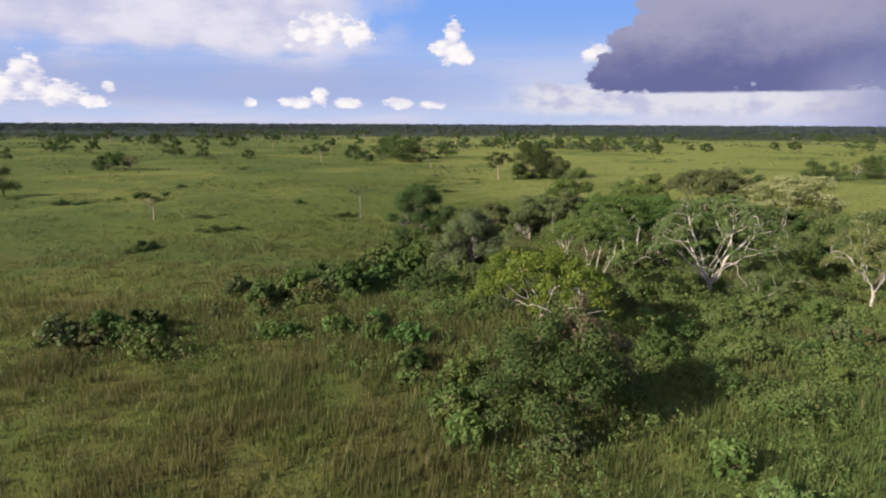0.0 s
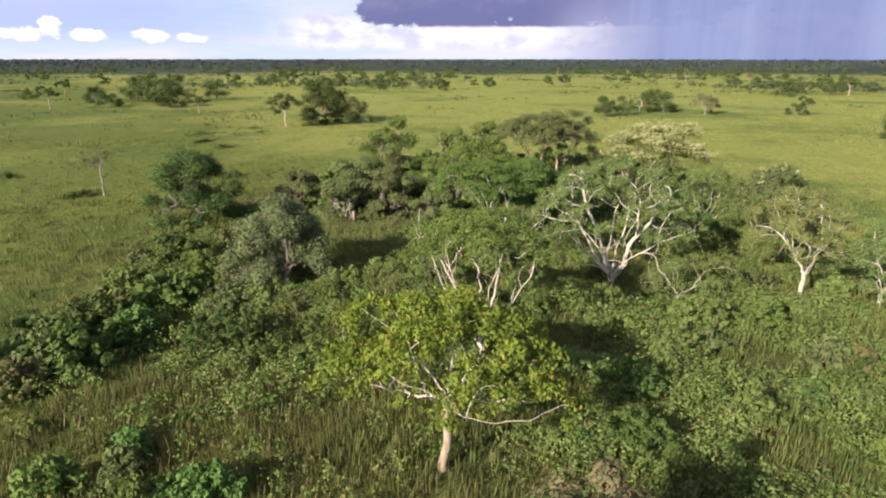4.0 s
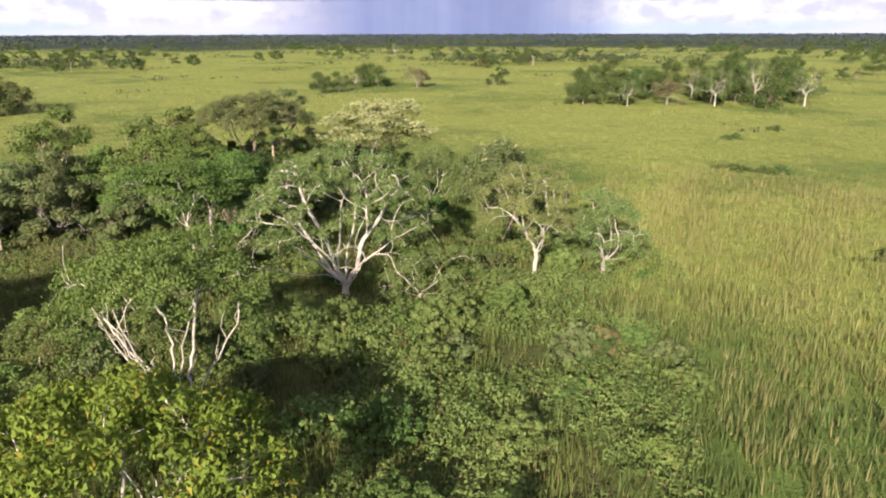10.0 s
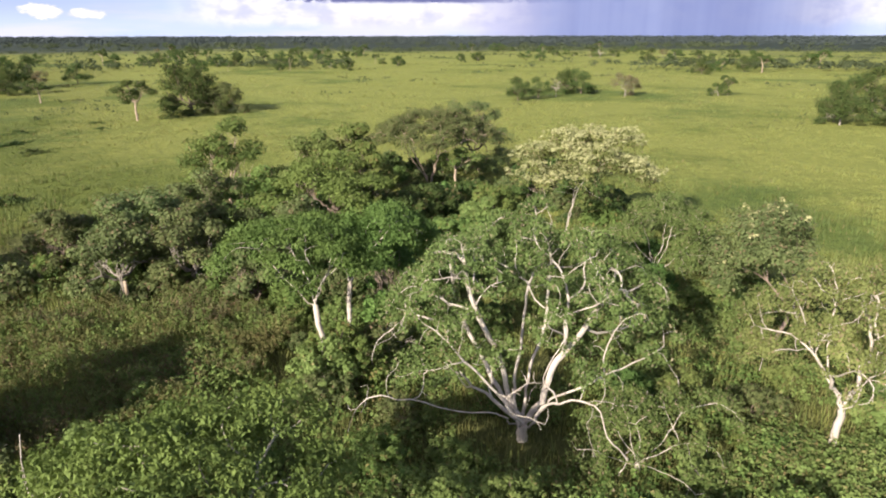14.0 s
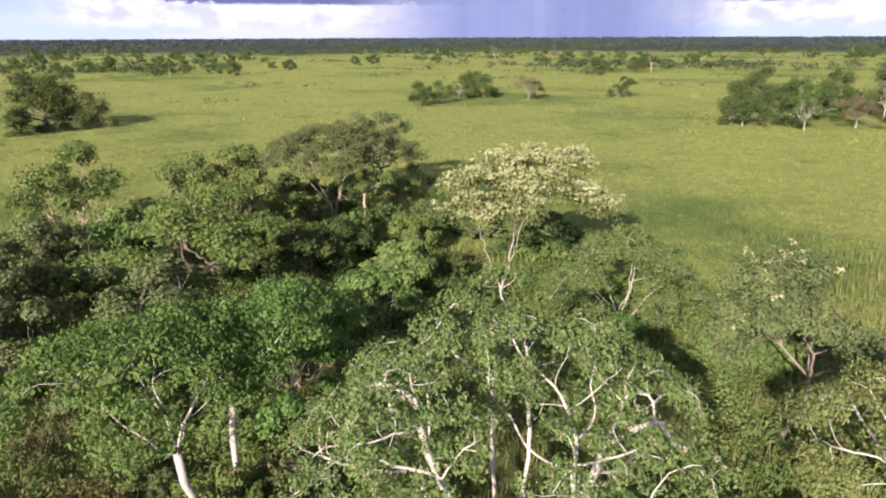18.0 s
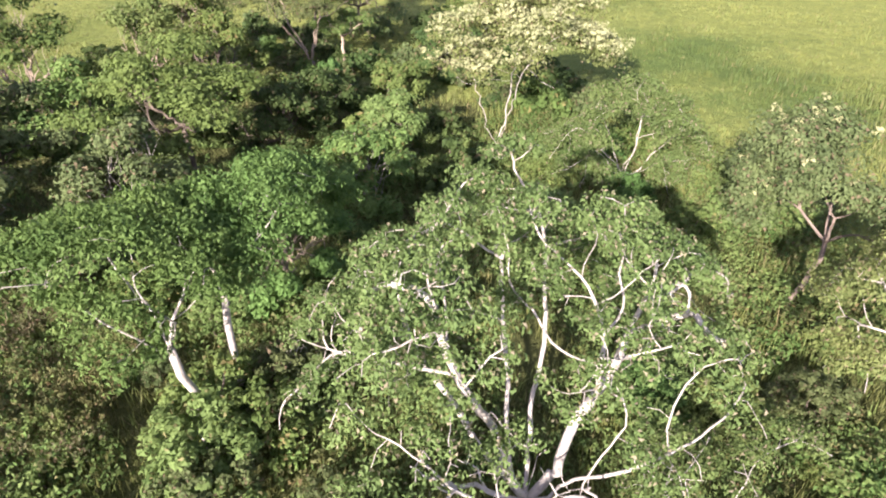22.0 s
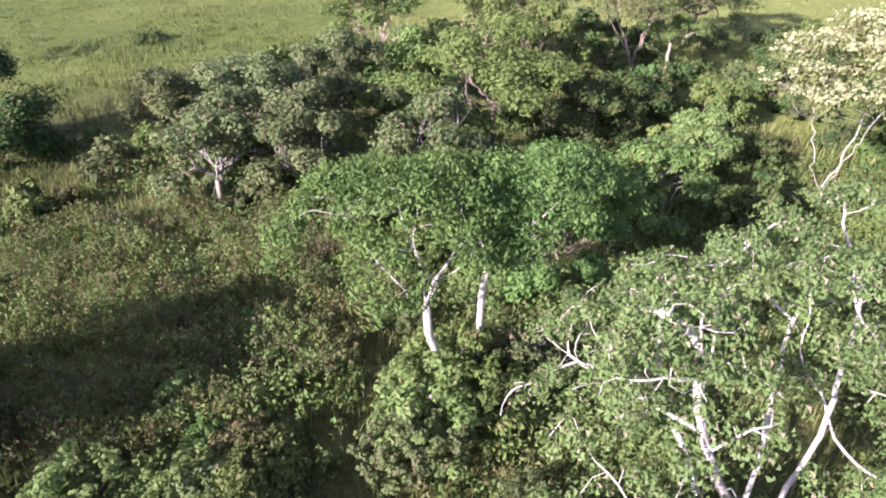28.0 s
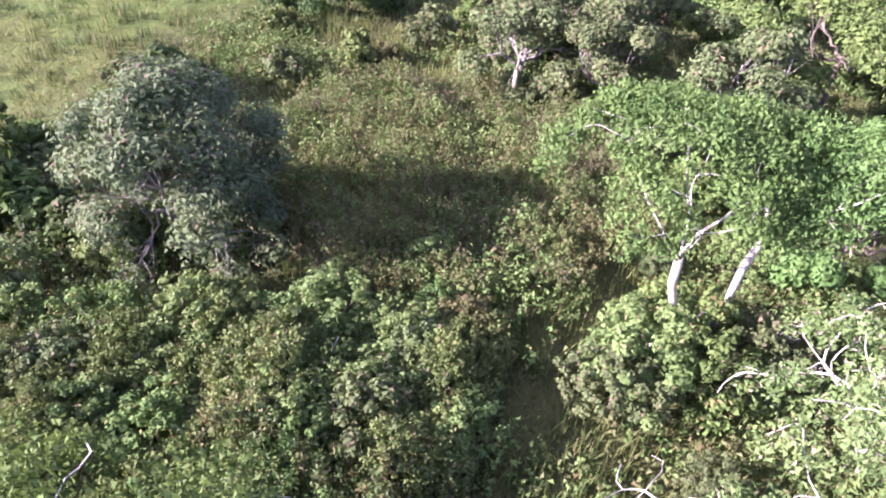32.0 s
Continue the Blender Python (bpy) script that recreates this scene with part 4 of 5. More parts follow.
# dense wood on the north side of the thicket
for x, y, h, r, leaf, bark, seed, label in (
        (14.8, 99.0, 6.8, 4.4, "grey", "brown", 101, "dull green bushy tree in the thicket"),
        (19.5, 104.5, 6.6, 4.0, "grey", "brown", 102, "dull olive bushy tree in the thicket"),
        (12.6, 95.6, 5.8, 3.6, "grey", "grey", 103, "grey-green bushy tree behind a dead stem"),
        (17.5, 94.6, 6.2, 3.4, "grey", "grey", 104, "grey-green bushy tree in the thicket"),
        (25.0, 93.0, 5.9, 3.7, "grey", "grey", 105, "green dense tree in the thicket"),
        (29.6, 98.2, 8.2, 5.2, "feather", "brown", 106, "dark layered umbrella tree in the thicket"),
        (25.2, 107.0, 6.4, 3.4, "mid", "brown", 107, "green dense tree in the thicket"),
        (23.8, 117.0, 8.6, 4.8, "mid", "tan", 108, "light green tree at the wood's edge"),
        (33.2, 116.5, 8.2, 4.2, "herb", "tan", 109, "light green tree at the wood's edge"),
        (36.4, 110.5, 8.6, 4.4, "mid", "brown", 110, "dark green dense tree in the thicket"),
        (38.5, 121.5, 7.6, 3.4, "pale", "tan", 111, "pale green tree at the wood's edge"),
        (36.2, 88.0, 6.0, 3.0, "mid", "grey", 112, "green dense tree in the thicket"),
        (28.9, 83.6, 6.4, 3.0, "umbrella", "tan", 113, "green low-crowned tree in the thicket"),
        (40.0, 100.5, 5.2, 3.4, "dark", "brown", 114, "dark green dense tree in the thicket"),
        (47.4, 101.6, 3.6, 2.8, "mid", "brown", 115, "green dense tree in the thicket"),
        (41.5, 92.6, 4.6, 2.4, "herb", "brown", 116, "light green low tree in the thicket"),
        (56.0, 105.0, 4.4, 3.2, "dark", "brown", 117, "dark green dense tree in the thicket"),
        (8.5, 104.5, 5.0, 3.2, "grey", "brown", 118, "grey-green bushy tree in the thicket"),
        (21.0, 88.6, 4.8, 2.6, "grey", "brown", 119, "grey-green bushy tree in the thicket"),
        (36.0, 98.5, 4.8, 3.0, "dark", "brown", 120, "dark green dense tree in the thicket")):
    umb = leaf == "feather"
    tree("wood_tree", label, (x, y), h, (r, r * 0.95), seed, fork=0.45 if umb else 0.25, limbs=6, clumps=64, clump=r * 0.25, count=215,
         size=0.265 if y < 105 else 0.31, leaf=leaf, bark=bark, girth=0.2, slim=0.55, twigs=1, dome=0.45 if umb else 0.78, squash=0.42 if umb else 0.66, inner=0.25, rough=0.08, tri=True,
         group="trees of the thicket")

# dead stem with a broken fork
tree("dead_tree", "dead pale stem with short broken limbs", (12.9, 92.9), 3.6, (0.9, 0.8), 131, fork=0.55, limbs=4, clumps=6, clump=0.5, count=0, bark="tan", girth=0.17, dome=0.3, twigs=2)
tree("dead_shrub", "leafless white-twigged shrub beside the spreading tree", (25.6, 77.4), 2.8, (2.1, 1.8), 133, fork=0.12, limbs=7, clumps=26, clump=0.5, count=0, bark="white", girth=0.09,
     dome=0.8, twigs=6, category="shrub", stems=3)
for x, y, tall, seed in ((11.6, 71.6, 3.9, 136), (9.7, 67.6, 3.8, 137), (10.4, 69.8, 3.5, 138)):
    tree("dead_shrub", "leafless white stems standing out of the bushes", (x, y), tall, (0.9, 0.8), seed, fork=0.5, limbs=3, clumps=6, clump=0.4, count=0, bark="white", girth=0.06, dome=0.4, twigs=2,
         category="shrub", stems=2)
reaching_tree("silvery_shrub", "spreading silvery shrub with white limbs beside the spreading tree", (32.6, 63.4), 3.4, (4.0, 2.8), 134, fork=0.08, mains=7, first=1.4, steep=(12, 55), goals=190, clump=0.5, count=70,
              size=0.13, leaf="silver", bark="white", girth=0.14, shift=(1.0, 0.0), deep=0.6, gap=0.2, share=0.8, cut=0.2, thin=0.011, fall=0.7, category="shrub")

# ---------------------------------------------------------------- bushes through the thicket
THICKET = np.array([(-36, 45), (-30, 60), (-20, 68), (-9, 80), (-9, 99), (3, 110), (12, 121), (22, 128), (40, 132), (62, 131), (72, 121), (64, 104), (59, 92), (58, 78), (54, 62),
                    (49, 53), (40, 47), (30, 40), (22, 31), (13, 25), (3, 28), (-4, 43), (-15, 48), (-26, 42)], float)


def inside(x, y, poly=THICKET):
    hit = np.zeros(np.shape(x), bool)
    for (ax, ay), (bx, by) in zip(poly, np.roll(poly, 1, axis=0)):
        cross = (ay > y) != (by > y)
        hit ^= cross & (x < (bx - ax) * (y - ay) / (by - ay + 1e-12) + ax)
    return hit


def waves(x, y, s, seed):
    """Smooth pseudo-noise in about -1 to 1, of features about s metres wide."""
    r = np.random.default_rng(seed)
    v = 0
    for _ in range(7):
        a, k, ph = r.random() * 6.283, (0.6 + 1.1 * r.random()) * 6.283 / s / 1.6, r.random() * 6.283
        v = v + np.sin((x * math.cos(a) + y * math.sin(a)) * k + ph)
    return v / 3.5


rng = np.random.default_rng(5)
KINDS = [("herb", "leafy light green bush in the thicket"), ("mid", "dense green bush in the thicket"), ("grey", "dull grey-green bush in the thicket"),
         ("dry", "dry brownish bush in the thicket"), ("lush", "lush deep green bush in the thicket"), ("dark", "dark green bush in the thicket")]
models, fine = [], []
for n, (leaf, label) in enumerate(KINDS):
    for v in range(2):
        models.append(bush("bush", label, (0, 0), 1.6, 1.5, 200 + 7 * n + v, leaf=leaf, count=50, clumps=40, size=0.26, slim=0.55, sprig=0.75, group="bushes of the thicket"))
        fine.append(bush("bush", label, (0, 0), 1.6, 1.5, 300 + 7 * n + v, leaf=leaf, count=58, clumps=96, size=0.115, slim=0.62, sprig=0.5, group="bushes of the thicket"))
used = set()


def put_bush(kind, x, y, grow, tall=1.0, near=False):
    m = (fine if near else models)[kind * 2 + int(rng.integers(0, 2))]
    at = pose(x, y, float(land(np.array(x), np.array(y))) - 0.05, 0, 0, rng.random() * 360)
    if m.name not in used:
        used.add(m.name)
        ob = m
        ob.matrix_basis = at
    else:
        ob = copy_thing(m, at)
    ob.scale = (grow, grow, grow * tall)
    return ob


# a hedge-like chain of bushes along the western edge, and mounds under the last stretch of the flight
for x, y, kind, grow in ((-31, 49, 2, 1.5), (-28, 51, 4, 1.5), (-25.5, 52.5, 5, 1.4), (-18, 62, 4, 1.4), (-15, 66, 1, 1.6), (-12.5, 69, 5, 1.6), (-10.5, 66, 4, 1.8), (-9, 72, 5, 1.7), (-7, 69, 4, 1.5),
                         (-8, 77, 1, 1.7), (-5, 74, 4, 1.8), (-3, 80, 1, 1.6), (-5, 86, 5, 1.7), (-1, 70, 2, 1.6), (2, 74, 0, 1.5), (14.4, 75.4, 4, 0.9), (11, 73, 0, 1.6), (14.0, 73.5, 0, 1.4)):
    put_bush(kind, x, y, grow, near=x > -4)
    for _ in range(2 if x < 0 else 0):
        put_bush(int(rng.choice((1, 2, 5, 3))), x + rng.normal() * 2.6, y + rng.normal() * 2.2, grow * rng.uniform(0.5, 0.85), rng.uniform(0.7, 1.0))
for x, y, kind, grow in ((13.5, 71, 0, 1.5), (7, 71, 0, 1.5), (4, 68, 2, 1.5), (0, 64, 5, 1.8), (-2, 66, 5, 1.5), (24, 64, 0, 1.5), (22, 68, 1, 1.4),
                         (30, 59, 0, 1.4), (35, 57, 1, 1.3), (55, 76, 0, 1.5), (57, 80, 0, 1.6), (55.5, 84, 1, 1.4), (53, 72, 0, 1.4), (56, 71.5, 2, 1.3), (51, 74, 0, 1.2), (48, 74.5, 1, 1.2), (44, 75, 0, 1.2), (43.5, 80, 0, 1.3), (46, 83.5, 1, 1.3), (26, 55, 0, 1.3), (20, 52, 4, 1.3), (17, 47, 4, 1.4), (24, 47, 0, 1.2), (38, 66, 0, 1.4), (52, 84, 4, 1.4), (49, 79, 4, 1.2), (33, 78, 5, 1.5), (22.0, 75.7, 0, 1.9), (23.4, 76.5, 1, 1.9), (25.2, 76.9, 2, 1.7), (21.2, 74.0, 2, 1.3)):
    put_bush(kind, x, y, grow, near=True)
for gx in range(8):
    for gy in range(5):
        x, y = 1.5 + 2.5 * gx + rng.normal() * 0.6, 64.5 + 2.5 * gy + 0.25 * gx + rng.normal() * 0.6
        if x < 17.4 and y < 69.3 + 0.38 * x:
            put_bush(int(rng.choice(6, p=(0.34, 0.24, 0.20, 0.13, 0.06, 0.03))), x, y, rng.uniform(1.1, 1.5), rng.uniform(0.85, 1.15), True)
placed = 0
while placed < 215:
    x, y = rng.uniform(-36, 74), rng.uniform(24, 134)
    if not inside(x, y) or math.hypot(x - 7.7, y - 49.2) < 2.5 or ((x - 10) / 11) ** 2 + ((y - 86.5) / 7.5) ** 2 < 1 or math.hypot(x - 20.2, y - 74.2) < 3.6:
        continue
    w = float(waves(x, y, 22.0, 3))
    deep = y > 84 and x > 5
    if not deep and w < -0.15 and rng.random() < 0.8:
        continue
    kind = int(rng.choice(6, p=(0.12, 0.30, 0.20, 0.02, 0.08, 0.28) if deep else (0.46, 0.22, 0.13, 0.04, 0.09, 0.06)))
    put_bush(kind, x, y, rng.uniform(0.9, 1.7) if deep else rng.uniform(0.55, 1.2), rng.uniform(0.7, 1.25), -4 < x < 42 and 56 < y < 90)
    placed += 1
for m in models + fine:
    if m.name not in used:
        m.location = (rng.uniform(28, 44), rng.uniform(88, 106), 0)

# low shrubs scattered over the fields
SPOTS = [(-84, 139), (-39, 106), (-43, 90), (-32, 143), (-19, 124), (-101, 149), (-76, 148), (-73, 178), (120, 78), (96, 62), (67, 42), (162, 59), (10, 204), (137, 77), (-76, 244), (-4, 194), (1, 169),
         (11, 195), (-3, 180), (1, 132), (25, 207), (94, 66), (-35, 108), (-80, 141)]
low = bush("low_shrub", "low dark shrub in the open grass", SPOTS[0], 1.2, 2.2, 260, leaf="dark", count=90, clumps=12, size=0.32, group="shrubs in the field")
for n, (x, y) in enumerate(SPOTS[1:]):
    ob = copy_thing(low, pose(x, y, -0.1, 0, 0, 77 * n))
    ob.scale = (1.3 + 0.5 * math.sin(n * 2.3), 0.9 + 0.2 * math.cos(n * 1.7), 0.8 + 0.25 * math.sin(n * 1.1))

# ---------------------------------------------------------------- trees out on the plain
tree("umbrella_tree", "small dark umbrella tree alone in the field", (-54, 118), 5.0, (3.4, 3.0), 301, fork=0.6, limbs=5, clumps=26, clump=0.8, count=110, size=0.26, leaf="dark", bark="tan", girth=0.16, dome=0.22, squash=0.4)
tree("slender_tree", "slender grey tree with a thin top in the field", (-16, 123), 7.0, (2.6, 2.4), 302, fork=0.55, limbs=4, clumps=20, clump=0.8, count=60, size=0.24, leaf="grey", bark="grey", girth=0.13, dome=0.35, squash=0.5)
tree("umbrella_tree", "flat dark tree on one tall pale trunk", (18.0, 206), 8.6, (6.0, 5.0), 303, fork=0.52, limbs=5, clumps=34, clump=1.3, count=110, size=0.42, leaf="dark", bark="tan", girth=0.3, dome=0.36, squash=0.45)
tree("round_tree", "large dark green round tree in the field", (30.5, 216), 11.2, (8.2, 7.0), 304, fork=0.22, limbs=7, clumps=84, clump=2.4, count=150, size=0.5, leaf="dark", bark="brown", girth=0.4, dome=0.8, squash=0.75, inner=0.3)
tree("round_tree", "grey-green low tree beside a large one", (38.0, 214), 7.0, (5.0, 4.5), 305, fork=0.2, limbs=5, clumps=45, clump=1.8, count=120, size=0.45, leaf="grey", bark="brown", girth=0.25, dome=0.8, squash=0.75)
FAR = [tree("field_tree", "dark round-crowned tree on the plain", (-137, 329), 9.0, (5.5, 5.0), 311, fork=0.25, limbs=3, clumps=40, clump=1.9, count=108, size=0.52, leaf="dark", bark="brown", girth=0.3, dome=0.86, squash=0.8, twigs=0, tri=True, group="trees on the plain"),
       tree("field_tree", "dull green broad tree on the plain", (-124, 241), 7.6, (5.6, 5.0), 312, fork=0.25, limbs=3, clumps=40, clump=1.7, count=119, size=0.52, leaf="dark", bark="grey", girth=0.28, dome=0.86, squash=0.8, twigs=0, tri=True, group="trees on the plain"),
       tree("field_tree", "flat-topped tree on the plain", (-119, 451), 9.5, (6.5, 5.6), 313, fork=0.6, limbs=3, clumps=38, clump=1.5, count=119, size=0.52, leaf="dark", bark="tan", girth=0.3, dome=0.3, squash=0.45, twigs=0, tri=True, group="trees on the plain"),
       tree("field_tree", "silvery tree with white limbs on the plain", (169, 103), 9.5, (5.0, 4.6), 314, fork=0.3, limbs=3, clumps=42, clump=1.2, count=81, size=0.38, leaf="grey", bark="white", girth=0.22, dome=0.62, squash=0.7, twigs=1, tri=True, group="trees on the plain"),
       tree("field_tree", "dense green tree on the plain", (150, 216), 8.0, (5.2, 5.0), 315, fork=0.2, limbs=3, clumps=42, clump=1.7, count=127, size=0.49, leaf="dark", bark="brown", girth=0.28, dome=0.9, squash=0.8, twigs=0, tri=True, group="trees on the plain"),
       tree("field_tree", "brownish thin-leaved tree on the plain", (155, 201), 7.5, (4.4, 4.2), 316, fork=0.25, limbs=3, clumps=38, clump=1.4, count=93, size=0.38, leaf="brown", bark="grey", girth=0.25, dome=0.86, squash=0.7, twigs=1, tri=True, group="trees on the plain")]


def far_tree(kind, x, y, s=1.0):
    ob = copy_thing(FAR[kind], pose(x, y, 0, 0, 0, (x * 37 + y * 91) % 360))
    ob.scale = (s * (0.9 + 0.2 * math.sin(x)), s * (0.9 + 0.2 * math.cos(y)), s)


# grove to the east, with white-limbed trees along its front
for x, y, k, s in ((156, 135, 0, 1.0), (152, 131, 1, 0.8), (173, 143, 0, 1.0), (154, 119, 3, 0.7), (174, 125, 1, 1.0), (165, 114, 5, 0.9), (181, 115, 3, 1.0), (160, 125, 1, 0.9), (181, 98, 3, 1.25), (191, 96, 0, 1.0),
                   (185, 87, 3, 1.05), (176, 93, 4, 0.9), (230, 124, 0, 1.4), (219, 140, 4, 1.2), (238, 111, 4, 1.4), (207, 157, 0, 1.1), (200, 108, 0, 1.2), (195, 120, 0, 1.2), (189, 108, 0, 1.1), (178, 108, 1, 1.1)):
    far_tree(k, x, y, s)
for x, y, k, s in ((124, 212, 0, 0.65), (129, 210, 0, 0.7), (137, 212, 3, 0.65), (148, 222, 4, 1.0), (161, 204, 5, 0.85), (186, 189, 2, 0.6), (245, 72, 1, 0.75), (299, 275, 0, 0.9), (303, 268, 2, 0.9), (119, 206, 0, 0.75),
                   (231, 449, 1, 0.9), (253, 465, 1, 0.9), (453, 149, 0, 1.0), (430, 122, 1, 1.0), (469, 116, 0, 1.1), (212, 150, 1, 1.0), (188, 132, 4, 1.0), (170, 132, 0, 0.9), (205, 95, 4, 1.0), (184, 104, 1, 0.9)):
    far_tree(k, x, y, s)
# groups to the north and west
for x, y, k, s in ((-120, 320, 0, 0.8), (-130, 247, 1, 0.8), (-117, 240, 5, 0.8), (-220, 372, 0, 1.0), (-234, 385, 1, 1.0), (-210, 386, 1, 1.0), (-148, 447, 0, 1.0), (-139, 448, 2, 0.9), (-97, 321, 1, 0.7), (-57, 300, 2, 0.8),
                   (-75, 352, 0, 0.6), (-47, 336, 1, 1.0), (-31, 338, 0, 1.2), (-23, 327, 0, 1.4), (-14, 330, 0, 1.3), (-5, 263, 2, 0.6), (2, 340, 0, 0.9), (-67, 386, 2, 0.8), (-197, 290, 0, 0.7), (-16, 295, 4, 1.1)):
    far_tree(k, x, y, s)
for x, y, k, s in ((15, 466, 1, 0.6), (31, 468, 0, 0.6), (50, 470, 1, 0.6), (77, 473, 0, 0.6), (-107, 155, 0, 0.8), (161, 531, 0, 1.0), (195, 563, 0, 1.0), (-37, 302, 1, 0.8), (-29, 352, 4, 1.0), (128, 479, 1, 0.8),
                   (95, 403, 1, 0.6), (103, 415, 0, 0.7), (148, 516, 0, 1.0), (179, 545, 1, 1.0), (154, 537, 0, 1.0), (211, 598, 4, 1.0), (69, 405, 2, 0.5), (183, 190, 1, 0.6), (-20, 318, 1, 1.0), (-9, 322, 5, 0.9)):
    far_tree(k, x, y, s)
for n in range(620):
    u = rng.random()
    a, d = radians(rng.uniform(-42, 88)), 290 + 560 * u ** 0.8
    x, y = d * math.sin(a), d * math.cos(a)
    if waves(x, y, 170, 8) < 0.12 + 0.25 * (d < 450):
        continue
    far_tree(int(rng.choice(6, p=(0.34, 0.22, 0.14, 0.04, 0.18, 0.08))), x, y, rng.uniform(0.5, 1.1))

# woods along the horizon: ragged crowns, open at first and closing to a belt
n = 15000
a = np.radians(rng.uniform(-60, 110, n))
d = 430 + 4000 * rng.random(n) ** 1.75
x, y = d * np.sin(a), d * np.cos(a)
keep = (d > 1350) | (waves(x, y, 240, 12) + 0.45 * waves(x, y, 90, 13) + 0.25 * rng.normal(size=n) > 0.95 - (d - 430) / 900)
x, y, d = x[keep], y[keep], d[keep]
hgt = rng.uniform(3.5, 8.5, len(x))
# no air haze is rendered: both leaf colours carry it
for sel, leaf, label in ((d < 1300, "hazy", "scattered olive woodland far out on the plain, haze in its leaf colour"), (d >= 1300, "far", "belt of distant woodland along the horizon, haze and cloud shade in its dark leaf colour")):
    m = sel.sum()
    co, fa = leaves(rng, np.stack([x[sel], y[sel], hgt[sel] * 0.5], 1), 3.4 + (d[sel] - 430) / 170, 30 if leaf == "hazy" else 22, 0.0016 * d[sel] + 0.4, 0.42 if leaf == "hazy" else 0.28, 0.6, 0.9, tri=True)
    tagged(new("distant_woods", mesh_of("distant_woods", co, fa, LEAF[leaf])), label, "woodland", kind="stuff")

# low scrub that lies in streaks and patches over the far grass
n = 26000
a, d = np.radians(rng.uniform(-50, 100, n)), 120 + 900 * rng.random(n) ** 0.8
x, y = d * np.sin(a), d * np.cos(a)
keep = waves(x, y * 1.6, 75, 15) + 0.7 * waves(x, y * 1.6, 24, 16) + 0.2 * rng.normal(size=n) > 1.05 - 0.00045 * d
keep &= ~inside(x, y)
x, y, d = x[keep], y[keep], d[keep]
# scrub takes the olive leaf colour with haze mixed in
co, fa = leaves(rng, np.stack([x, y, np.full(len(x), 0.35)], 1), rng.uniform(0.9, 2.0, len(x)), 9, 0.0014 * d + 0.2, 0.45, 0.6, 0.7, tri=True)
tagged(new("field_scrub", mesh_of("field_scrub", co, fa, LEAF["hazy"])), "low dark scrub in streaks over the far grass, haze in its leaf colour", "scrub", kind="stuff")

# ---------------------------------------------------------------- undergrowth of the thicket
n = 24000
x, y = rng.uniform(-38, 76, n), rng.uniform(22, 136, n)
x, y = np.concatenate([x, rng.uniform(-8, 42, 12000), rng.uniform(12, 46, 7000), rng.uniform(38, 60, 8000)]), np.concatenate([y, rng.uniform(56, 98, 12000), rng.uniform(36, 62, 7000), rng.uniform(56, 94, 8000)])
cover = waves(x, y, 8, 23) + 0.5 * waves(x, y, 3, 24)
keep = inside(x + 2.5 * waves(x, y, 9, 21), y + 2.5 * waves(y, x, 9, 22)) & (cover > -0.5) & ((((x - 10) / 12) ** 2 + ((y - 86.5) / 8.5) ** 2 > 1) | (rng.random(len(x)) < 0.6)) & ((np.hypot(x - 20.2, y - 74.2) > 3.2) | (rng.random(len(x)) < 0.3))
x, y, cover = x[keep], y[keep], cover[keep]
mound = np.clip(0.3 + 0.95 * cover + 0.5 * waves(x, y, 2.5, 31), 0.05, 2.5)
mound *= np.where((x > 24) & (y < 63), 0.55, 1.0)
what = waves(x, y, 9, 41) + 0.55 * rng.normal(size=len(x)) - 0.6 * ((y < 60) & (x > 12))
for leaf, sel, label in (("herb", what < 0.2, "leafy light green undergrowth of the thicket"), ("dry", (what >= 0.2) & (what < 0.55), "dry brown herbs of the thicket"),
                         ("lush", what >= 1.0, "lush green undergrowth of the thicket"), ("mid", (what >= 0.55) & (what < 1.0), "dense green undergrowth of the thicket")):
    m = sel.sum()
    cz = land(x[sel], y[sel]) + 0.1 + mound[sel] * (0.45 + 0.6 * rng.random(m))
    co, fa = leaves(rng, np.stack([x[sel], y[sel], cz], 1), rng.uniform(0.2, 0.46, m), 15, 0.19, 1.9, 0.15, 0.6, tri=True)
    tagged(new("undergrowth", mesh_of("undergrowth", co, fa, LEAF[leaf])), label, "undergrowth", kind="stuff")

# close-set upright sprigs that cover the high mound west of the forked umbrella trees
n = 9000
x, y = rng.uniform(1.0, 17.6, n), rng.uniform(62.5, 76.5, n)
rim = np.minimum.reduce([x - 0.5, 17.8 - x, y - 62.0, 69.6 + 0.38 * x - y])
keep = (rim > 0) & (waves(x, y, 3.2, 81) + 0.35 * rng.normal(size=n) > -0.45)
x, y, rim = x[keep], y[keep], rim[keep]
top = (1.75 + 0.55 * waves(x, y, 4.5, 82) + 0.35 * waves(x, y, 1.8, 83)) * (0.35 + 0.65 * np.clip(rim / 2.0, 0, 1))
what = waves(x, y, 5, 84) + 0.6 * rng.normal(size=len(x))
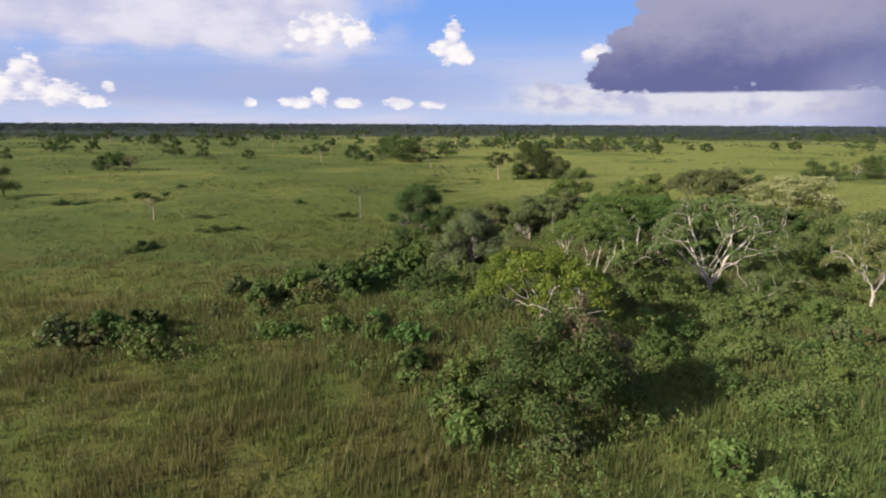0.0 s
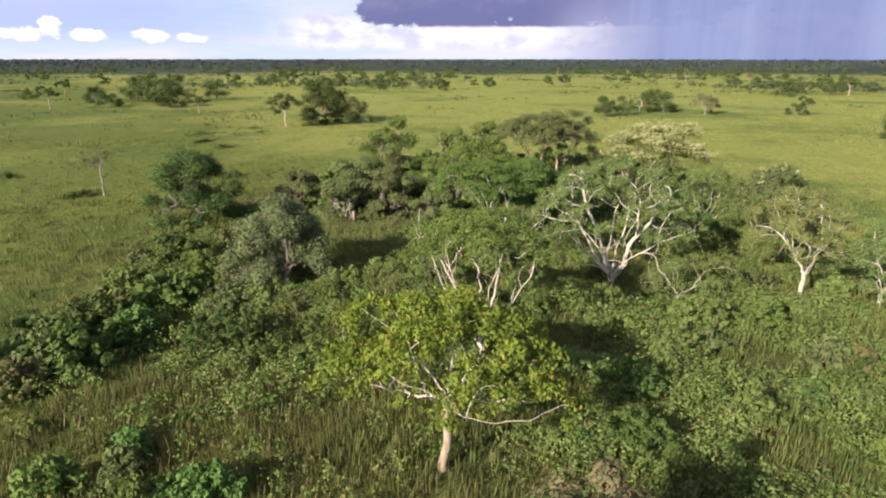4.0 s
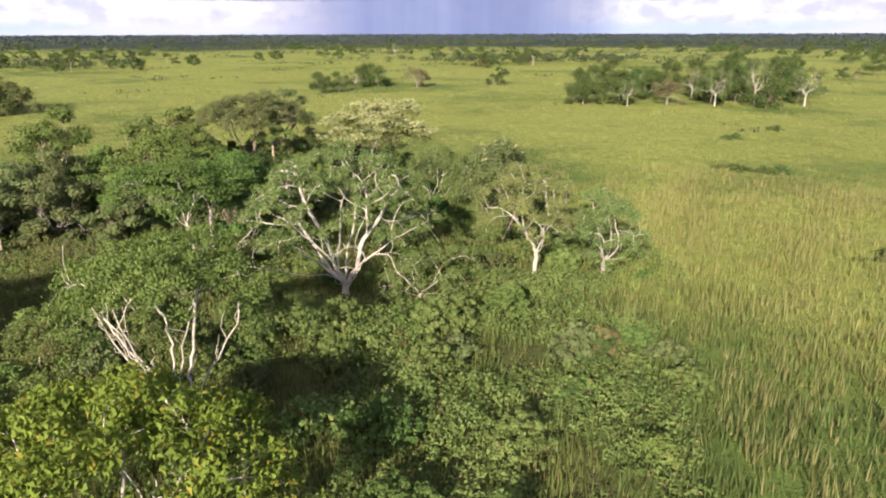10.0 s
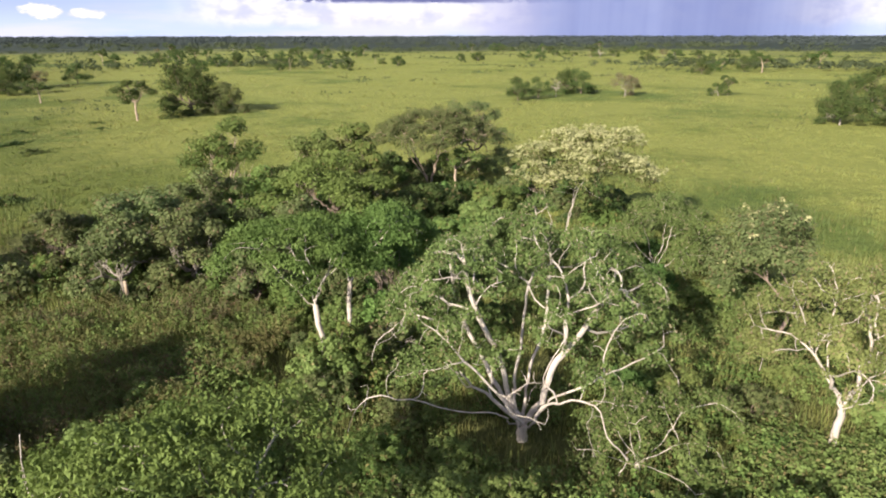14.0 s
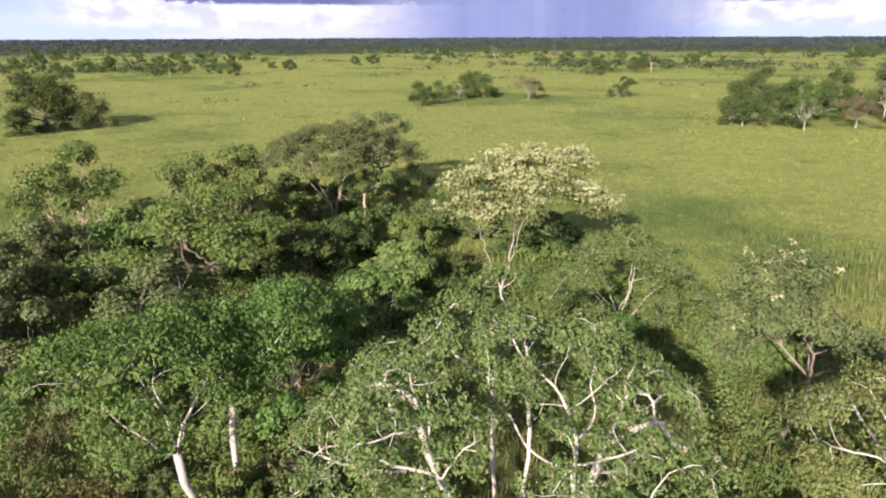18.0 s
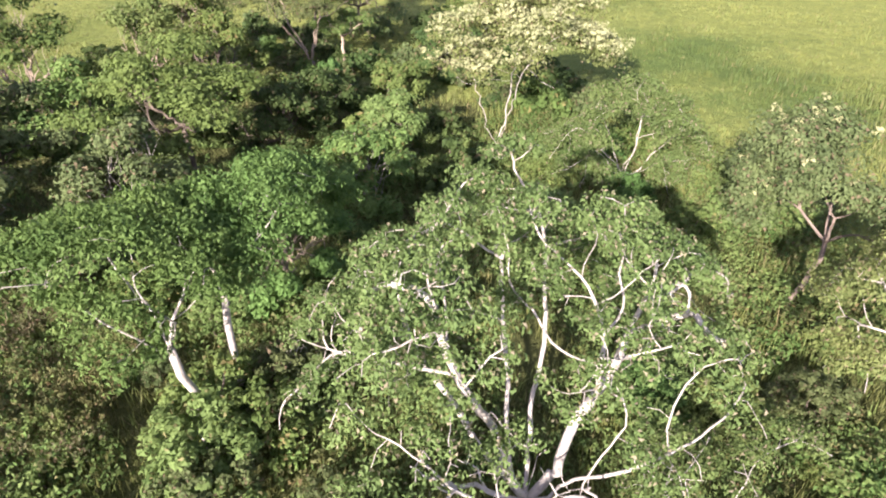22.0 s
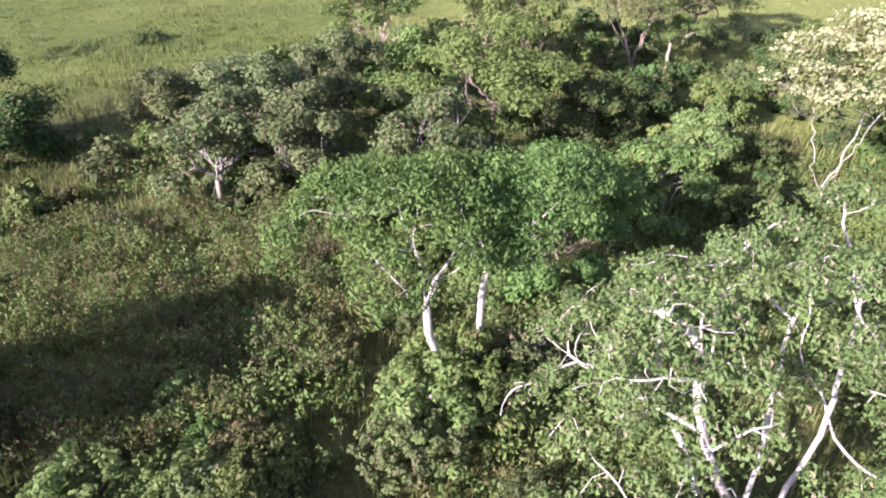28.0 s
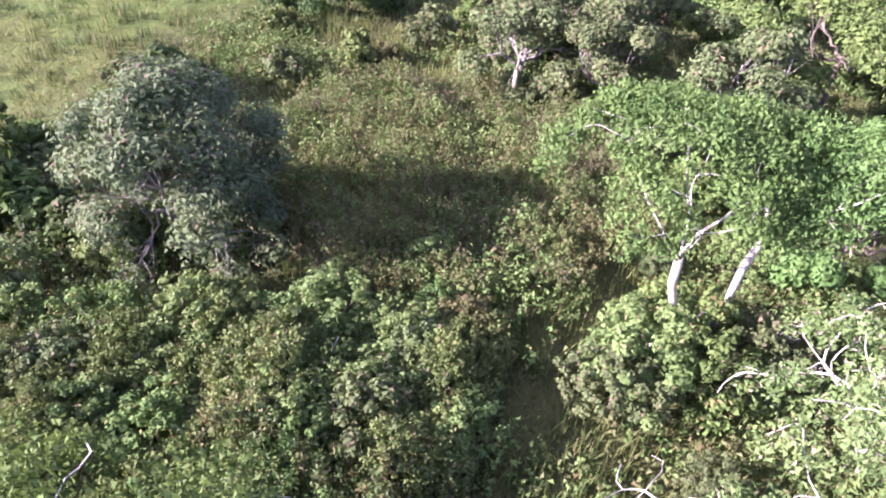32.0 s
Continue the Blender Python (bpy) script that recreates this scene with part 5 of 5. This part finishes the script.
for leaf, sel, label in (("herb", what < 0.35, "upright light green sprigs over the bushes"), ("grey", (what >= 0.35) & (what < 0.75), "upright grey-green sprigs over the bushes"),
                         ("dry", (what >= 0.75) & (what < 1.15), "dry brownish sprigs over the bushes"), ("lush", what >= 1.15, "lush green sprigs over the bushes")):
    m = sel.sum()
    co, fa = leaves(rng, np.stack([x[sel], y[sel], land(x[sel], y[sel]) + top[sel] * rng.uniform(0.75, 1.15, m)], 1), rng.uniform(0.15, 0.27, m), 24, 0.14, 1.7, 0.2, 0.55, 0.5, tri=True)
    tagged(new("undergrowth", mesh_of("undergrowth", co, fa, LEAF[leaf])), label, "undergrowth", kind="stuff")

# waist-high olive and brown herbs in the clearing beside the silvery tree
n = 11000
x, y = rng.uniform(0, 22, n), rng.uniform(74, 95, n)
keep = (((x - 11) / 10.5) ** 2 + ((y - 84.5) / 9.5) ** 2 < 1 + 0.3 * waves(x, y, 5, 85)) & (y > 70.5 + 0.38 * x) & (waves(x, y, 3.4, 86) + 0.4 * rng.normal(size=n) > -0.35)
x, y = x[keep], y[keep]
top = 1.15 + 0.5 * waves(x, y, 4.2, 87) + 0.25 * waves(x, y, 1.7, 88)
what = waves(x, y, 6, 89) + 0.6 * rng.normal(size=len(x))
for leaf, sel, label in (("dry", what < -0.15, "dry olive herbs of the clearing"), ("herb", (what >= -0.15) & (what < 0.75), "light green herbs of the clearing"), ("brown", what >= 0.75, "brownish herbs of the clearing")):
    m = sel.sum()
    co, fa = leaves(rng, np.stack([x[sel], y[sel], land(x[sel], y[sel]) + top[sel].clip(0.25, 2) * rng.uniform(0.6, 1.1, m)], 1), rng.uniform(0.15, 0.28, m), 18, 0.15, 2.0, 0.15, 0.45, 0.8, tri=True)
    tagged(new("undergrowth", mesh_of("undergrowth", co, fa, LEAF[leaf])), label, "undergrowth", kind="stuff")


# ---------------------------------------------------------------- grass
def blades(x, y, count, tall, wide, spread):
    """Tufts of pointed blades at the places given."""
    n = len(x) * count
    px = np.repeat(x, count) + rng.normal(size=n) * np.repeat(spread, count)
    py = np.repeat(y, count) + rng.normal(size=n) * np.repeat(spread, count)
    pz = land(px, py) - 0.05
    h = np.repeat(tall, count) * (0.55 + 0.6 * rng.random(n))
    a = rng.random(n) * 6.283
    w = np.repeat(wide, count) * (0.6 + 0.8 * rng.random(n))
    lean = 0.34 * h * rng.normal(size=n)
    dx, dy = np.cos(a), np.sin(a)
    A = np.stack([px - dy * w, py + dx * w, pz], 1)
    B = np.stack([px + dy * w, py - dx * w, pz], 1)
    T = np.stack([px + dx * lean, py + dy * lean, pz + h], 1)
    co = np.stack([A, B, T], 1).reshape(-1, 3)
    return co, np.arange(len(co)).reshape(-1, 3)


n = 67000
r, a = 150 * rng.random(n) ** 0.72, rng.random(n) * 6.283
x, y = 18 + r * np.cos(a), 62 + r * np.sin(a)
keep = (y > 12) & ((r < 75) | (rng.random(n) < 0.6)) & ((~inside(x, y)) | (rng.random(n) < 0.8)) & (x > -110)
x, y, r = x[keep], y[keep], r[keep]
tall = (0.75 + 0.3 * waves(x, y, 13, 51) + 0.4 * waves(x, y, 3.5, 52)).clip(0.3, 1.5)
tall *= (1.25 - r / 110).clip(0.35, 1.0) * np.where(inside(x, y) & (y > 56), 0.65, 1.0)
co, fa = blades(x, y, 8, tall, 0.030 + 0.00035 * r, 0.2 + 0.002 * r)
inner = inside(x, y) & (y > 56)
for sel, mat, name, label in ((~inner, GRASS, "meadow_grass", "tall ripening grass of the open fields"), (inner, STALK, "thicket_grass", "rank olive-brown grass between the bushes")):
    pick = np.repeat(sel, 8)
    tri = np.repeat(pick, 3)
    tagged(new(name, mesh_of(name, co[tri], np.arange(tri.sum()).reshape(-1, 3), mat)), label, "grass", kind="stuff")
n = 15000
r, a = 130 + 330 * rng.random(n) ** 0.9, np.radians(rng.uniform(-60, 110, n))
x, y = 10 + r * np.sin(a), 40 + r * np.cos(a)
keep = waves(x, y, 30, 61) > -0.5
x, y, r = x[keep], y[keep], r[keep]
co, fa = blades(x, y, 6, (0.45 + 0.3 * waves(x, y, 25, 62)).clip(0.15, 0.9), 0.05 + 0.0005 * r, 0.5 + 0.003 * r)
tagged(new("meadow_grass", mesh_of("meadow_grass", co, fa, GRASS)), "coarse tufts of grass far out on the plain", "grass", kind="stuff")
# green grass that fills the gaps between the bushes
x, y = rng.uniform(-8, 58, 15000), rng.uniform(30, 100, 15000)
keep = inside(x, y) & (waves(x, y, 5, 71) + 0.5 * rng.normal(size=15000) > -0.3)
x, y = x[keep], y[keep]
co, fa = blades(x, y, 6, (0.85 + 0.35 * waves(x, y, 4, 72)).clip(0.4, 1.4), np.full(len(x), 0.036), np.full(len(x), 0.26))
tagged(new("thicket_grass", mesh_of("thicket_grass", co, fa, GRASS)), "fresh green grass between the bushes", "grass", kind="stuff")
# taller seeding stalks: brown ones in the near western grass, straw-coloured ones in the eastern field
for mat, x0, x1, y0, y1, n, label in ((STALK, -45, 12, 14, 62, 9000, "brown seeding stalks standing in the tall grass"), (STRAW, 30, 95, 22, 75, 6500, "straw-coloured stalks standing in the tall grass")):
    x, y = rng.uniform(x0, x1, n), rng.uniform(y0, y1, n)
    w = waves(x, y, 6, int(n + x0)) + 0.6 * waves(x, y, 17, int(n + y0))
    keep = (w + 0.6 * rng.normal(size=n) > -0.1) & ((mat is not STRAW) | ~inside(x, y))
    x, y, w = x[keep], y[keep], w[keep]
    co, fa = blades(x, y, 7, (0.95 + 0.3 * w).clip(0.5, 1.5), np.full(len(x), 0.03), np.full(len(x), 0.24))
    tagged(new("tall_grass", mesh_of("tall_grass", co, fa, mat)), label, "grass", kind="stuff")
